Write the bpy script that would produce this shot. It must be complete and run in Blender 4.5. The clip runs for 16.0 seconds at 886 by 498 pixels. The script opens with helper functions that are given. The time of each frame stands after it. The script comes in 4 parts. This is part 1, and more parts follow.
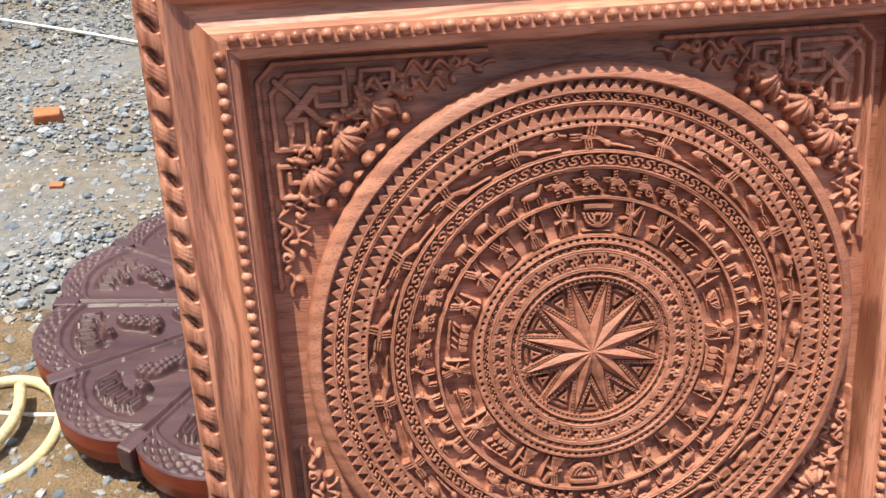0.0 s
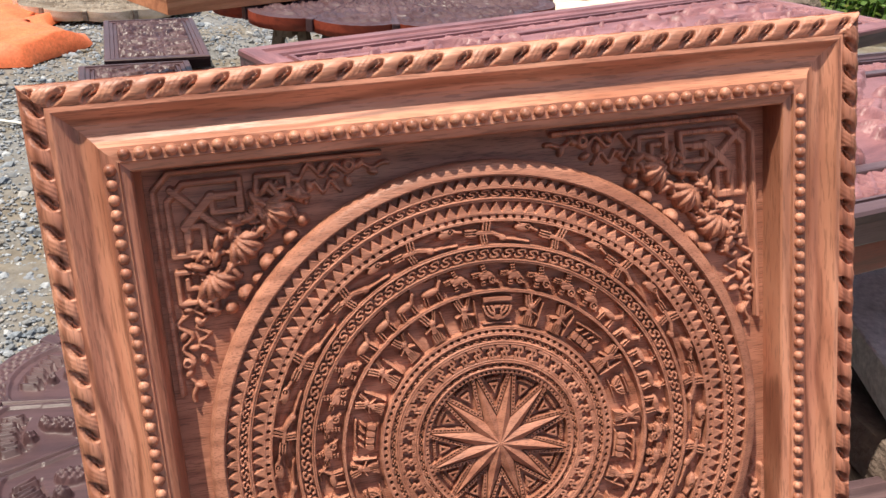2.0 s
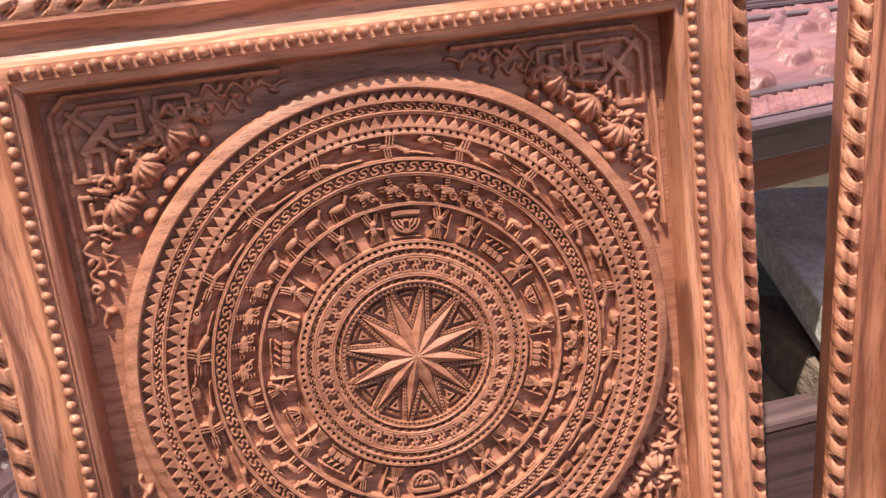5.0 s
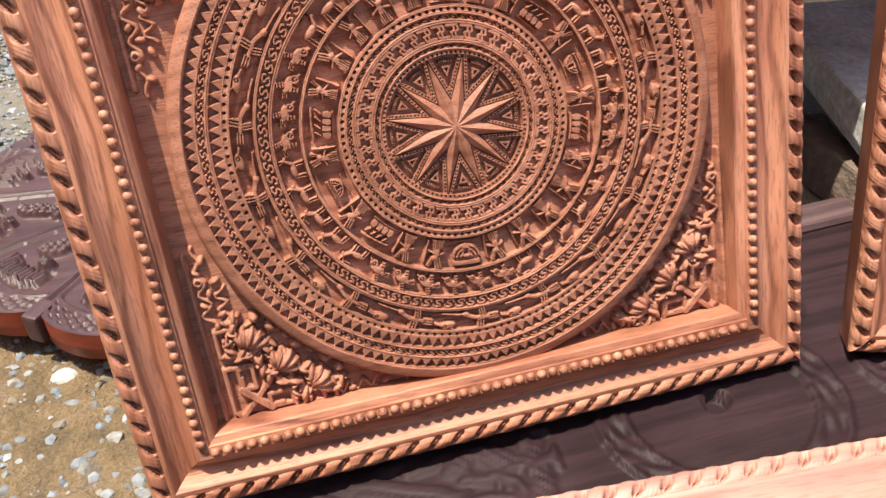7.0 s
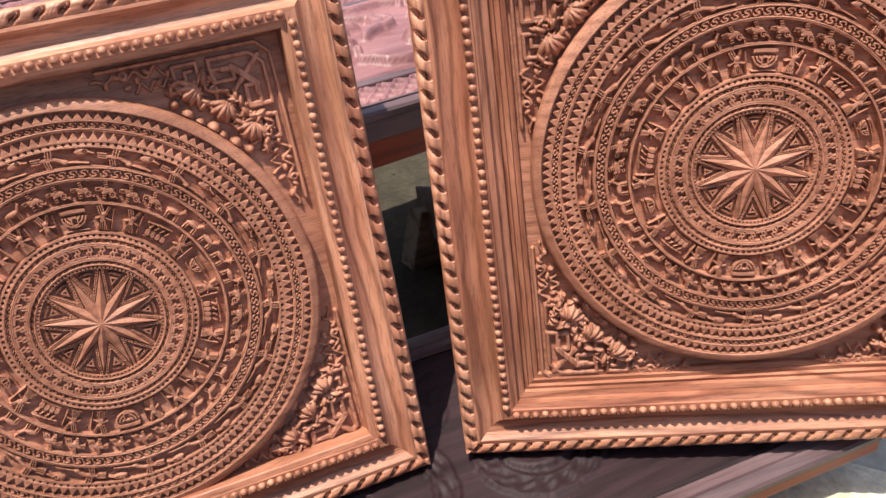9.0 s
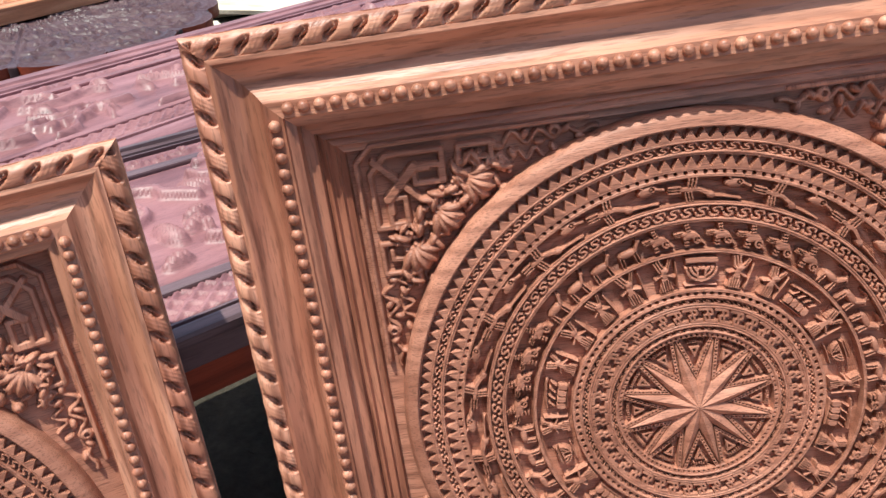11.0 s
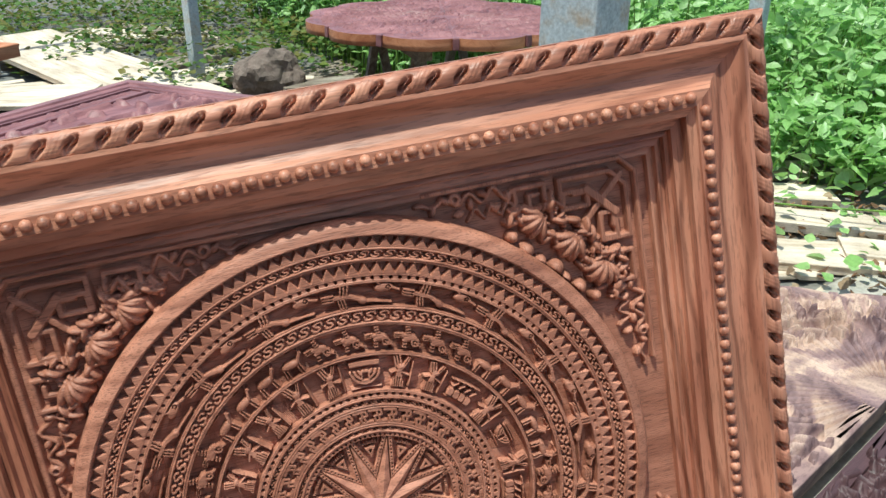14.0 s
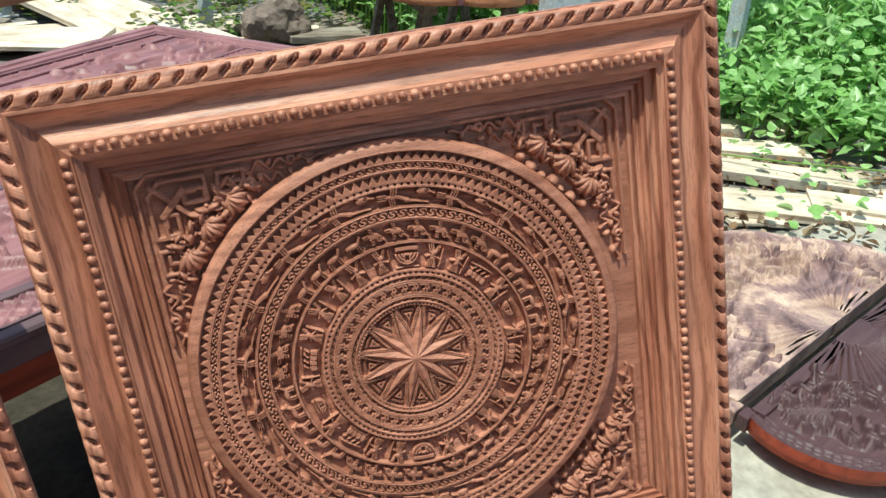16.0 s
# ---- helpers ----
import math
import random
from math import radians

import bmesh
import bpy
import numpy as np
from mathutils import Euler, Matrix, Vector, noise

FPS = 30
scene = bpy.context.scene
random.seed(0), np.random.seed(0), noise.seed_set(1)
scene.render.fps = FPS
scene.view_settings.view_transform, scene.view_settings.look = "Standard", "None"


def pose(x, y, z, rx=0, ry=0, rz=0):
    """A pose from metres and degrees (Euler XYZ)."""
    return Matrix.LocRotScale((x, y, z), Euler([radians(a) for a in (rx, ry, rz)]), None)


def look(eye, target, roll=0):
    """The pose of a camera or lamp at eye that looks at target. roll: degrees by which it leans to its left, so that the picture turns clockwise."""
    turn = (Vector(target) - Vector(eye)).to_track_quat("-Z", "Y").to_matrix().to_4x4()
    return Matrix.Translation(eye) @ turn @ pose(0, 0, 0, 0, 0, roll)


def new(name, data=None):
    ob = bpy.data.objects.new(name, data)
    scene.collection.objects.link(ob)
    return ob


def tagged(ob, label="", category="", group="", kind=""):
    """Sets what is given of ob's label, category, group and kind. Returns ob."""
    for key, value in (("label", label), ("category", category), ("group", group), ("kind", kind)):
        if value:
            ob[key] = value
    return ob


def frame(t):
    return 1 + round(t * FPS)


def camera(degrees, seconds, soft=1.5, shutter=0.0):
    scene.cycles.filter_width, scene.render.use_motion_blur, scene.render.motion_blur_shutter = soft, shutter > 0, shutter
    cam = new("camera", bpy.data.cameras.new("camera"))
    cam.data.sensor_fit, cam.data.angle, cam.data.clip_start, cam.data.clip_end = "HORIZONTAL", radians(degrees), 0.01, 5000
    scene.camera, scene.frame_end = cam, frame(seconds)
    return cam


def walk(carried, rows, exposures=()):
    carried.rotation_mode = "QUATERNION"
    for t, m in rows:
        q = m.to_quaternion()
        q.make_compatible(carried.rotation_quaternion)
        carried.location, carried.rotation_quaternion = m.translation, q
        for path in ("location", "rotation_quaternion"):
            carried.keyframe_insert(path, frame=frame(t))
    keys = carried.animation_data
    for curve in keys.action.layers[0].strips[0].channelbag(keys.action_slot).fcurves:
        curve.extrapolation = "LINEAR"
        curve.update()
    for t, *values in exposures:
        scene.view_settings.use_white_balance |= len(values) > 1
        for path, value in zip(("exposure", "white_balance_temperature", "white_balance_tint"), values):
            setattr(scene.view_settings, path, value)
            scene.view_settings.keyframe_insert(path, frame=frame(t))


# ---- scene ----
cam = camera(59.0, 16.0)
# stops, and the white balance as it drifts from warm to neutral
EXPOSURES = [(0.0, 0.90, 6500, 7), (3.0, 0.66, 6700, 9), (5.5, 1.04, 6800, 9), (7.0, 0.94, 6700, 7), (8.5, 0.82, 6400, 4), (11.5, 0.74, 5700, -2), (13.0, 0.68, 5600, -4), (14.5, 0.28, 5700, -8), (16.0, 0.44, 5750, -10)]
PATH = [
    (0, (0.237, 0.286, 0.99), (0.202, 1.966, -0.094), 3.5),
    (0.5, (0.24, 0.293, 1.001), (0.209, 2.01, -0.025), 3.4),
    (1, (0.251, 0.292, 1.01), (0.24, 2.035, 0.028), 2.9),
    (1.5, (0.279, 0.294, 1.021), (0.292, 2.055, 0.073), 2.6),
    (2, (0.304, 0.294, 1.024), (0.345, 2.064, 0.094), 2.6),
    (2.5, (0.353, 0.296, 1.032), (0.424, 2.075, 0.122), 2.0),
    (3, (0.403, 0.3, 1.041), (0.521, 2.088, 0.154), 1.5),
    (3.2, (0.412, 0.299, 1.039), (0.553, 2.086, 0.153), 1.5),
    (5.5, (0.347, 0.225, 0.929), (0.43, 1.963, -0.057), -0.0),
    (6, (0.327, 0.208, 0.904), (0.358, 1.911, -0.144), -0.3),
    (6.5, (0.332, 0.184, 0.866), (0.371, 1.845, -0.249), -0.8),
    (7, (0.346, 0.176, 0.846), (0.404, 1.789, -0.335), -1.0),
    (7.5, (0.348, 0.175, 0.843), (0.423, 1.759, -0.376), -1.3),
    (8, (0.405, 0.144, 0.901), (0.528, 1.719, -0.325), -2.2),
    (8.5, (0.577, 0.034, 1.023), (0.773, 1.605, -0.198), -0.6),
    (9, (0.695, 0.041, 1.135), (1.004, 1.664, 0.008), -0.4),
    (9.2, (0.738, 0.071, 1.141), (1.087, 1.695, 0.027), -1.4),
    (11.3, (0.893, 0.373, 1.168), (1.329, 2.057, 0.181), -1.1),
    (11.5, (0.9, 0.376, 1.168), (1.336, 2.062, 0.184), -1.4),
    (12, (0.93, 0.359, 1.173), (1.428, 2.026, 0.187), -1.6),
    (12.5, (0.967, 0.349, 1.186), (1.557, 2.007, 0.236), -1.0),
    (13, (0.989, 0.343, 1.189), (1.672, 1.988, 0.28), -0.4),
    (13.5, (1.025, 0.317, 1.207), (1.821, 1.939, 0.349), 0.4),
    (14, (1.033, 0.304, 1.206), (1.919, 1.893, 0.376), 0.8),
    (14.5, (1.034, 0.295, 1.19), (1.958, 1.852, 0.34), 1.1),
    (15, (1.021, 0.285, 1.167), (1.956, 1.816, 0.283), 1.3),
    (15.5, (0.988, 0.254, 1.165), (1.905, 1.77, 0.238), 1.4),
    (16, (0.869, 0.101, 1.261), (1.757, 1.633, 0.331), 2.7),
]
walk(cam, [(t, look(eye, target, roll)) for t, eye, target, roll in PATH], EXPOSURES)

# ---- light ----
SUN = Vector((-0.28, -0.085, 1.0)).normalized()
world = bpy.data.worlds.new("sky")
scene.world = world
world.use_nodes = True
sky = world.node_tree.nodes.new("ShaderNodeTexSky")
sky.sky_type, sky.sun_disc = "NISHITA", False
sky.sun_elevation = math.asin(SUN.z)
sky.sun_rotation = math.atan2(SUN.x, SUN.y)
sky.air_density, sky.dust_density = 1.0, 2.5
back = world.node_tree.nodes["Background"]
world.node_tree.links.new(sky.outputs[0], back.inputs[0])
back.inputs[1].default_value = 0.125
lamp = bpy.data.lights.new("sun", "SUN")
lamp.energy, lamp.angle, lamp.color = 4.0, radians(0.6), (1.0, 0.92, 0.80)
sun = new("sun", lamp)
sun.matrix_world = look(SUN * 20, (0, 0, 0))


# ---- materials ----
def nodes_of(name):
    mat = bpy.data.materials.new(name)
    mat.use_nodes = True
    tree = mat.node_tree
    return mat, tree, tree.nodes["Principled BSDF"]


def node(tree, kind, **values):
    n = tree.nodes.new("ShaderNode" + kind)
    for key, value in values.items():
        n.inputs[key.replace("_", " ")].default_value = value
    return n


def ramp(tree, fac, stops):
    n = tree.nodes.new("ShaderNodeValToRGB")
    n.color_ramp.elements[0].position, n.color_ramp.elements[0].color = stops[0][0], (*stops[0][1], 1)
    n.color_ramp.elements[1].position, n.color_ramp.elements[1].color = stops[-1][0], (*stops[-1][1], 1)
    for at, colour in stops[1:-1]:
        n.color_ramp.elements.new(at).color = (*colour, 1)
    tree.links.new(fac, n.inputs[0])
    return n.outputs[0]


def mix(tree, kind, fac, a, b):
    n = tree.nodes.new("ShaderNodeMix")
    n.data_type, n.blend_type = "RGBA", kind
    for value, slot in ((fac, 0), (a, 6), (b, 7)):
        if isinstance(value, (int, float)):
            n.inputs[slot].default_value = value
        elif isinstance(value, tuple):
            n.inputs[slot].default_value = (*value, 1)
        else:
            tree.links.new(value, n.inputs[slot])
    return n.outputs[2]


def wood(name, light, mid, dark, rough=0.5, stretch=(1.5, 26, 26), bump=0.25, vary=0.18, spec=0.35, pores=0.5, rings=0.0, piece=0.0):
    """Grain along local x, with broad figure, fine pores and a shift of tone from piece to piece."""
    mat, tree, out = nodes_of(name)
    link = tree.links.new
    coord = tree.nodes.new("ShaderNodeTexCoord")
    info = tree.nodes.new("ShaderNodeObjectInfo")
    shift = tree.nodes.new("ShaderNodeVectorMath")
    shift.operation = "MULTIPLY_ADD"
    link(info.outputs["Random"], shift.inputs[0])
    shift.inputs[1].default_value = (7.0, 5.0, 3.0)
    link(coord.outputs["Object"], shift.inputs[2])
    grain_map = tree.nodes.new("ShaderNodeMapping")
    grain_map.inputs["Scale"].default_value = stretch
    link(shift.outputs[0], grain_map.inputs[0])
    figure = node(tree, "TexNoise", Scale=1.0, Detail=3.0, Roughness=0.55, Distortion=1.6)
    link(grain_map.outputs[0], figure.inputs["Vector"])
    fine_map = tree.nodes.new("ShaderNodeMapping")
    fine_map.inputs["Scale"].default_value = (stretch[0] * 22, stretch[1] * 40, stretch[2] * 40)
    link(shift.outputs[0], fine_map.inputs[0])
    fine = node(tree, "TexNoise", Scale=1.0, Detail=2.0, Roughness=0.6)
    link(fine_map.outputs[0], fine.inputs["Vector"])
    broad = node(tree, "TexNoise", Scale=5.0, Detail=2.0)
    link(shift.outputs[0], broad.inputs["Vector"])
    colour = ramp(tree, figure.outputs["Fac"], [(0.28, dark), (0.46, mid), (0.60, light), (0.75, mid)])
    streak = ramp(tree, fine.outputs["Fac"], [(0.38, (1 - pores, 1 - pores, 1 - pores)), (0.47, (1, 1, 1))])
    colour = mix(tree, "MULTIPLY", 0.8, colour, streak)
    if rings:
        ring_map = tree.nodes.new("ShaderNodeMapping")
        ring_map.inputs["Scale"].default_value = (0.55, 1.0, 1.0)
        link(shift.outputs[0], ring_map.inputs[0])
        wave = node(tree, "TexWave", Scale=16.0, Distortion=16.0, Detail=3.0, Detail_Scale=0.22, Detail_Roughness=0.55)
        wave.bands_direction = "Y"
        link(ring_map.outputs[0], wave.inputs["Vector"])
        lines = ramp(tree, wave.outputs["Fac"], [(0.0, (1 - rings, 1 - 1.15 * rings, 1 - 1.2 * rings)), (0.32, (1, 1, 1)), (1.0, (1.08, 1.1, 1.1))])
        patchy = ramp(tree, broad.outputs["Fac"], [(0.36, (0.4, 0.4, 0.4)), (0.58, (1, 1, 1))])
        colour = mix(tree, "MULTIPLY", patchy, colour, lines)
    tone = ramp(tree, broad.outputs["Fac"], [(0.3, (1 - vary, 1 - 1.25 * vary, 1 - 1.4 * vary)), (0.7, (1 + vary, 1 + vary, 1 + vary))])
    colour = mix(tree, "MULTIPLY", 1.0, colour, tone)
    if piece:
        own = ramp(tree, info.outputs["Random"], [(0.0, (1 - piece, 1 - 1.3 * piece, 1 - 1.4 * piece)), (0.5, (1, 1, 1)), (1.0, (1 + 0.3 * piece,) * 3)])
        colour = mix(tree, "MULTIPLY", 1.0, colour, own)
    link(colour, out.inputs["Base Color"])
    gloss = ramp(tree, broad.outputs["Fac"], [(0.3, (rough - 0.08,) * 3), (0.7, (rough + 0.1,) * 3)])
    link(gloss, out.inputs["Roughness"])
    out.inputs["Specular IOR Level"].default_value = spec
    relief = node(tree, "Bump", Strength=bump, Distance=0.0012)
    link(fine.outputs["Fac"], relief.inputs["Height"])
    link(relief.outputs[0], out.inputs["Normal"])
    return mat


def mottled(name, colours, scale, rough=0.8, bump=0.5, depth=0.004, detail=8.0, spec=0.3, small=6.0):
    """A surface of patches at two sizes: stone, earth, paint."""
    mat, tree, out = nodes_of(name)
    link = tree.links.new
    coord = tree.nodes.new("ShaderNodeTexCoord")
    a = node(tree, "TexNoise", Scale=scale, Detail=detail, Roughness=0.6)
    b = node(tree, "TexNoise", Scale=scale * small, Detail=4.0, Roughness=0.65)
    link(coord.outputs["Object"], a.inputs["Vector"])
    link(coord.outputs["Object"], b.inputs["Vector"])
    n = len(colours)
    colour = ramp(tree, a.outputs["Fac"], [(0.3 + 0.4 * i / (n - 1), c) for i, c in enumerate(colours)])
    tone = ramp(tree, b.outputs["Fac"], [(0.3, (0.72, 0.72, 0.72)), (0.7, (1.22, 1.22, 1.22))])
    link(mix(tree, "MULTIPLY", 1.0, colour, tone), out.inputs["Base Color"])
    out.inputs["Roughness"].default_value = rough
    out.inputs["Specular IOR Level"].default_value = spec
    relief = node(tree, "Bump", Strength=bump, Distance=depth)
    link(b.outputs["Fac"], relief.inputs["Height"])
    link(relief.outputs[0], out.inputs["Normal"])
    return mat


def by_island(name, colours, rough=0.8, spec=0.3, through_light=0.0):
    """Each loose piece of a joined mesh takes its own colour."""
    mat, tree, out = nodes_of(name)
    link = tree.links.new
    geo = tree.nodes.new("ShaderNodeNewGeometry")
    coord = tree.nodes.new("ShaderNodeTexCoord")
    n = len(colours)
    colour = ramp(tree, geo.outputs["Random Per Island"], [(i / (n - 1), c) for i, c in enumerate(colours)])
    grain = node(tree, "TexNoise", Scale=90.0, Detail=4.0)
    link(coord.outputs["Object"], grain.inputs["Vector"])
    tone = ramp(tree, grain.outputs["Fac"], [(0.3, (0.75, 0.75, 0.75)), (0.7, (1.2, 1.2, 1.2))])
    link(mix(tree, "MULTIPLY", 1.0, colour, tone), out.inputs["Base Color"])
    out.inputs["Roughness"].default_value = rough
    out.inputs["Specular IOR Level"].default_value = spec
    if through_light:
        out.inputs["Subsurface Weight"].default_value = 0.0
        leaf = tree.nodes.new("ShaderNodeBsdfTranslucent")
        link(colour, leaf.inputs[0])
        both = tree.nodes.new("ShaderNodeMixShader")
        both.inputs[0].default_value = through_light
        link(out.outputs[0], both.inputs[1])
        link(leaf.outputs[0], both.inputs[2])
        link(both.outputs[0], tree.nodes["Material Output"].inputs[0])
    return mat


RAW = wood("red_wood", (0.53, 0.252, 0.160), (0.45, 0.193, 0.120), (0.35, 0.134, 0.083), rough=0.45, pores=0.36, bump=0.5, rings=0.44, stretch=(1.6, 9, 9), vary=0.26, spec=0.42, piece=0.25)
CARVED = wood("carved_red_wood", (0.47, 0.208, 0.135), (0.40, 0.170, 0.108), (0.30, 0.120, 0.075), rough=0.52, stretch=(2.2, 20, 20), pores=0.5, bump=0.55, rings=0.22)
PALE = wood("pale_red_wood", (0.56, 0.33, 0.27), (0.50, 0.28, 0.225), (0.42, 0.21, 0.165), rough=0.5, pores=0.22, rings=0.16, stretch=(1.4, 9, 9))
DARK = wood("dark_stained_wood", (0.040, 0.021, 0.025), (0.028, 0.015, 0.018), (0.016, 0.009, 0.011), rough=0.5, pores=0.3, spec=0.15)
UMBER = wood("brown_stained_wood", (0.095, 0.050, 0.053), (0.080, 0.042, 0.045), (0.060, 0.032, 0.035), rough=0.42, pores=0.3, spec=0.35)
ROSE = wood("red_stained_wood", (0.29, 0.135, 0.140), (0.24, 0.105, 0.110), (0.15, 0.062, 0.068), rough=0.46, pores=0.25, spec=0.42, stretch=(3, 12, 12))
SLATE = wood("grey_red_border_wood", (0.14, 0.085, 0.092), (0.10, 0.06, 0.066), (0.06, 0.036, 0.042), rough=0.42, pores=0.3, spec=0.4)
RUST = wood("rust_red_edge_wood", (0.33, 0.060, 0.028), (0.26, 0.044, 0.021), (0.18, 0.032, 0.016), rough=0.5, pores=0.3)
ORANGE = wood("fresh_orange_wood", (0.60, 0.27, 0.14), (0.52, 0.21, 0.10), (0.40, 0.14, 0.065), rough=0.5, pores=0.25)
OFFCUT = wood("weathered_offcut_wood", (0.70, 0.61, 0.49), (0.62, 0.52, 0.40), (0.44, 0.34, 0.24), rough=0.8, stretch=(2, 16, 16), pores=0.35, spec=0.15)
OLD = wood("old_grey_wood", (0.30, 0.26, 0.21), (0.22, 0.18, 0.14), (0.12, 0.09, 0.07), rough=0.85, stretch=(2, 16, 16), pores=0.4, spec=0.15)
SLAB = mottled("pale_stone", [(0.42, 0.36, 0.24), (0.60, 0.53, 0.40), (0.68, 0.62, 0.50)], 9, 0.85)
# pale plank colour, whitened to make up for skylight missing under the table
LIFTED_PALE = mottled("lifted_pale_plank", [(0.50, 0.47, 0.42), (0.70, 0.68, 0.63), (0.76, 0.74, 0.70)], 14, 0.8, 0.5)
CONCRETE = mottled("worn_concrete", [(0.31, 0.27, 0.215), (0.39, 0.35, 0.29), (0.44, 0.41, 0.355)], 4, 0.85, 0.35)
EARTH = mottled("gravelly_earth", [(0.145, 0.112, 0.074), (0.18, 0.155, 0.122), (0.175, 0.172, 0.165), (0.21, 0.20, 0.182)], 2.2, 0.95, 0.9, 0.012, small=14.0)
SAND = mottled("yellow_sand", [(0.12, 0.092, 0.060), (0.23, 0.162, 0.092), (0.31, 0.215, 0.122), (0.19, 0.165, 0.135)], 16, 0.95, 1.0, 0.012, small=11.0)
# soil and litter colour with the shade under the table painted in
SHADE_EARTH = mottled("shaded_soil_litter", [(0.035, 0.028, 0.02), (0.07, 0.055, 0.04)], 10, 0.95, 0.9)
STONES = by_island("gravel_stones", [(0.24, 0.26, 0.28), (0.12, 0.14, 0.165), (0.34, 0.35, 0.36), (0.19, 0.225, 0.27), (0.23, 0.19, 0.14), (0.42, 0.43, 0.43), (0.15, 0.16, 0.17), (0.26, 0.25, 0.23)], 0.85)
BRICK = mottled("red_brick", [(0.45, 0.14, 0.06), (0.55, 0.2, 0.09)], 40, 0.9)
PLASTIC = mottled("yellow_plastic", [(0.60, 0.50, 0.26), (0.68, 0.58, 0.33)], 20, 0.4, 0.1, spec=0.5)
CABLE = mottled("white_plastic", [(0.7, 0.68, 0.6), (0.78, 0.76, 0.7)], 20, 0.5, 0.1)
TARP = mottled("orange_tarpaulin", [(0.62, 0.13, 0.045), (0.72, 0.19, 0.07)], 12, 0.6, 0.3)
BLUE = mottled("blue_plastic", [(0.05, 0.16, 0.42), (0.08, 0.22, 0.5)], 12, 0.5, 0.2)
STEEL = mottled("galvanised_steel", [(0.36, 0.39, 0.41), (0.46, 0.49, 0.5), (0.42, 0.34, 0.26)], 14, 0.55, 0.2)
LEAVES = by_island("field_leaves", [(0.26, 0.46, 0.11), (0.34, 0.56, 0.17), (0.42, 0.62, 0.24), (0.30, 0.50, 0.13), (0.50, 0.68, 0.32)], 0.4, 0.6, 0.42)
VINES = by_island("vine_leaves", [(0.05, 0.11, 0.015), (0.085, 0.17, 0.02), (0.13, 0.2, 0.03), (0.20, 0.17, 0.04), (0.07, 0.13, 0.02)], 0.55, 0.4, 0.35)
STALK = mottled("green_stalk", [(0.12, 0.22, 0.03), (0.18, 0.28, 0.05)], 20, 0.6, 0.1)
HALF = wood("half_stained_wood", (0.52, 0.37, 0.29), (0.27, 0.175, 0.165), (0.10, 0.062, 0.07), rough=0.55, stretch=(3.5, 4.5, 5), pores=0.25, vary=0.3, spec=0.25)
ROCK = mottled("brown_rock", [(0.10, 0.075, 0.06), (0.20, 0.15, 0.12), (0.16, 0.11, 0.09)], 7, 0.85, 0.9, 0.01)


# ---- building helpers ----
def smooth(mesh):
    mesh.polygons.foreach_set("use_smooth", [True] * len(mesh.polygons))
    return mesh


def thing(name, m, label, category, group="", kind=""):
    ob = new(name)
    ob.matrix_world = m
    return tagged(ob, label, category, group, kind)


def part(name, shape, material, parent, label="", m=None):
    """One mesh object under a thing or a part; shape is a bmesh or a mesh."""
    if isinstance(shape, bmesh.types.BMesh):
        mesh = bpy.data.meshes.new(name)
        shape.to_mesh(mesh)
        shape.free()
    else:
        mesh = shape
    if material and not mesh.materials:
        mesh.materials.append(material)
    ob = new(name, mesh)
    if parent:
        ob.parent = parent
    if m is not None:
        ob.matrix_basis = m
    return tagged(ob, label)


def whole(name, shape, material, m, label, category, group="", kind=""):
    return tagged(part(name, shape, material, None, "", m), label, category, group, kind)


def raw_mesh(name, verts, faces, material=None):
    mesh = bpy.data.meshes.new(name)
    mesh.from_pydata([tuple(v) for v in verts], [], faces)
    if material:
        mesh.materials.append(material)
    return mesh


def sheet_mesh(name, pts, closed=False, material=None):
    """A mesh from an array of points, rows by columns; closed joins the last column to the first."""
    rows, cols = pts.shape[:2]
    index = np.arange(rows * cols).reshape(rows, cols)
    if closed:
        index = np.concatenate([index, index[:, :1]], 1)
    quads = np.stack([index[:-1, :-1], index[1:, :-1], index[1:, 1:], index[:-1, 1:]], -1).reshape(-1, 4)
    mesh = bpy.data.meshes.new(name)
    mesh.vertices.add(rows * cols)
    mesh.vertices.foreach_set("co", pts.reshape(-1).astype(np.float32))
    mesh.loops.add(quads.size)
    mesh.loops.foreach_set("vertex_index", quads.reshape(-1).astype(np.int32))
    mesh.polygons.add(len(quads))
    mesh.polygons.foreach_set("loop_start", np.arange(0, quads.size, 4, dtype=np.int32))
    mesh.update(calc_edges=True)
    mesh.validate()
    if material:
        mesh.materials.append(material)
    return smooth(mesh)


def box(sx, sy, sz, bevel=0.004, wobble=0.0, seed=1):
    """A bevelled box on its base."""
    bm = bmesh.new()
    bmesh.ops.create_cube(bm, size=1, matrix=Matrix.Translation((0, 0, sz / 2)) @ Matrix.Diagonal((sx, sy, sz, 1)))
    if wobble:
        rng = random.Random(seed)
        for v in bm.verts:
            v.co += Vector([rng.uniform(-wobble, wobble) for _ in range(3)])
    if bevel:
        bmesh.ops.bevel(bm, geom=bm.edges[:], offset=bevel, segments=2, affect="EDGES", profile=0.6)
    return bm


def step(x, a, b):
    return np.clip((x - a) / (b - a), 0, 1)


def segment_distance(x, y, a, b):
    ax, ay, bx, by = *a, *b
    dx, dy = bx - ax, by - ay
    k = np.clip(((x - ax) * dx + (y - ay) * dy) / (dx * dx + dy * dy + 1e-12), 0, 1)
    return np.hypot(x - ax - k * dx, y - ay - k * dy)


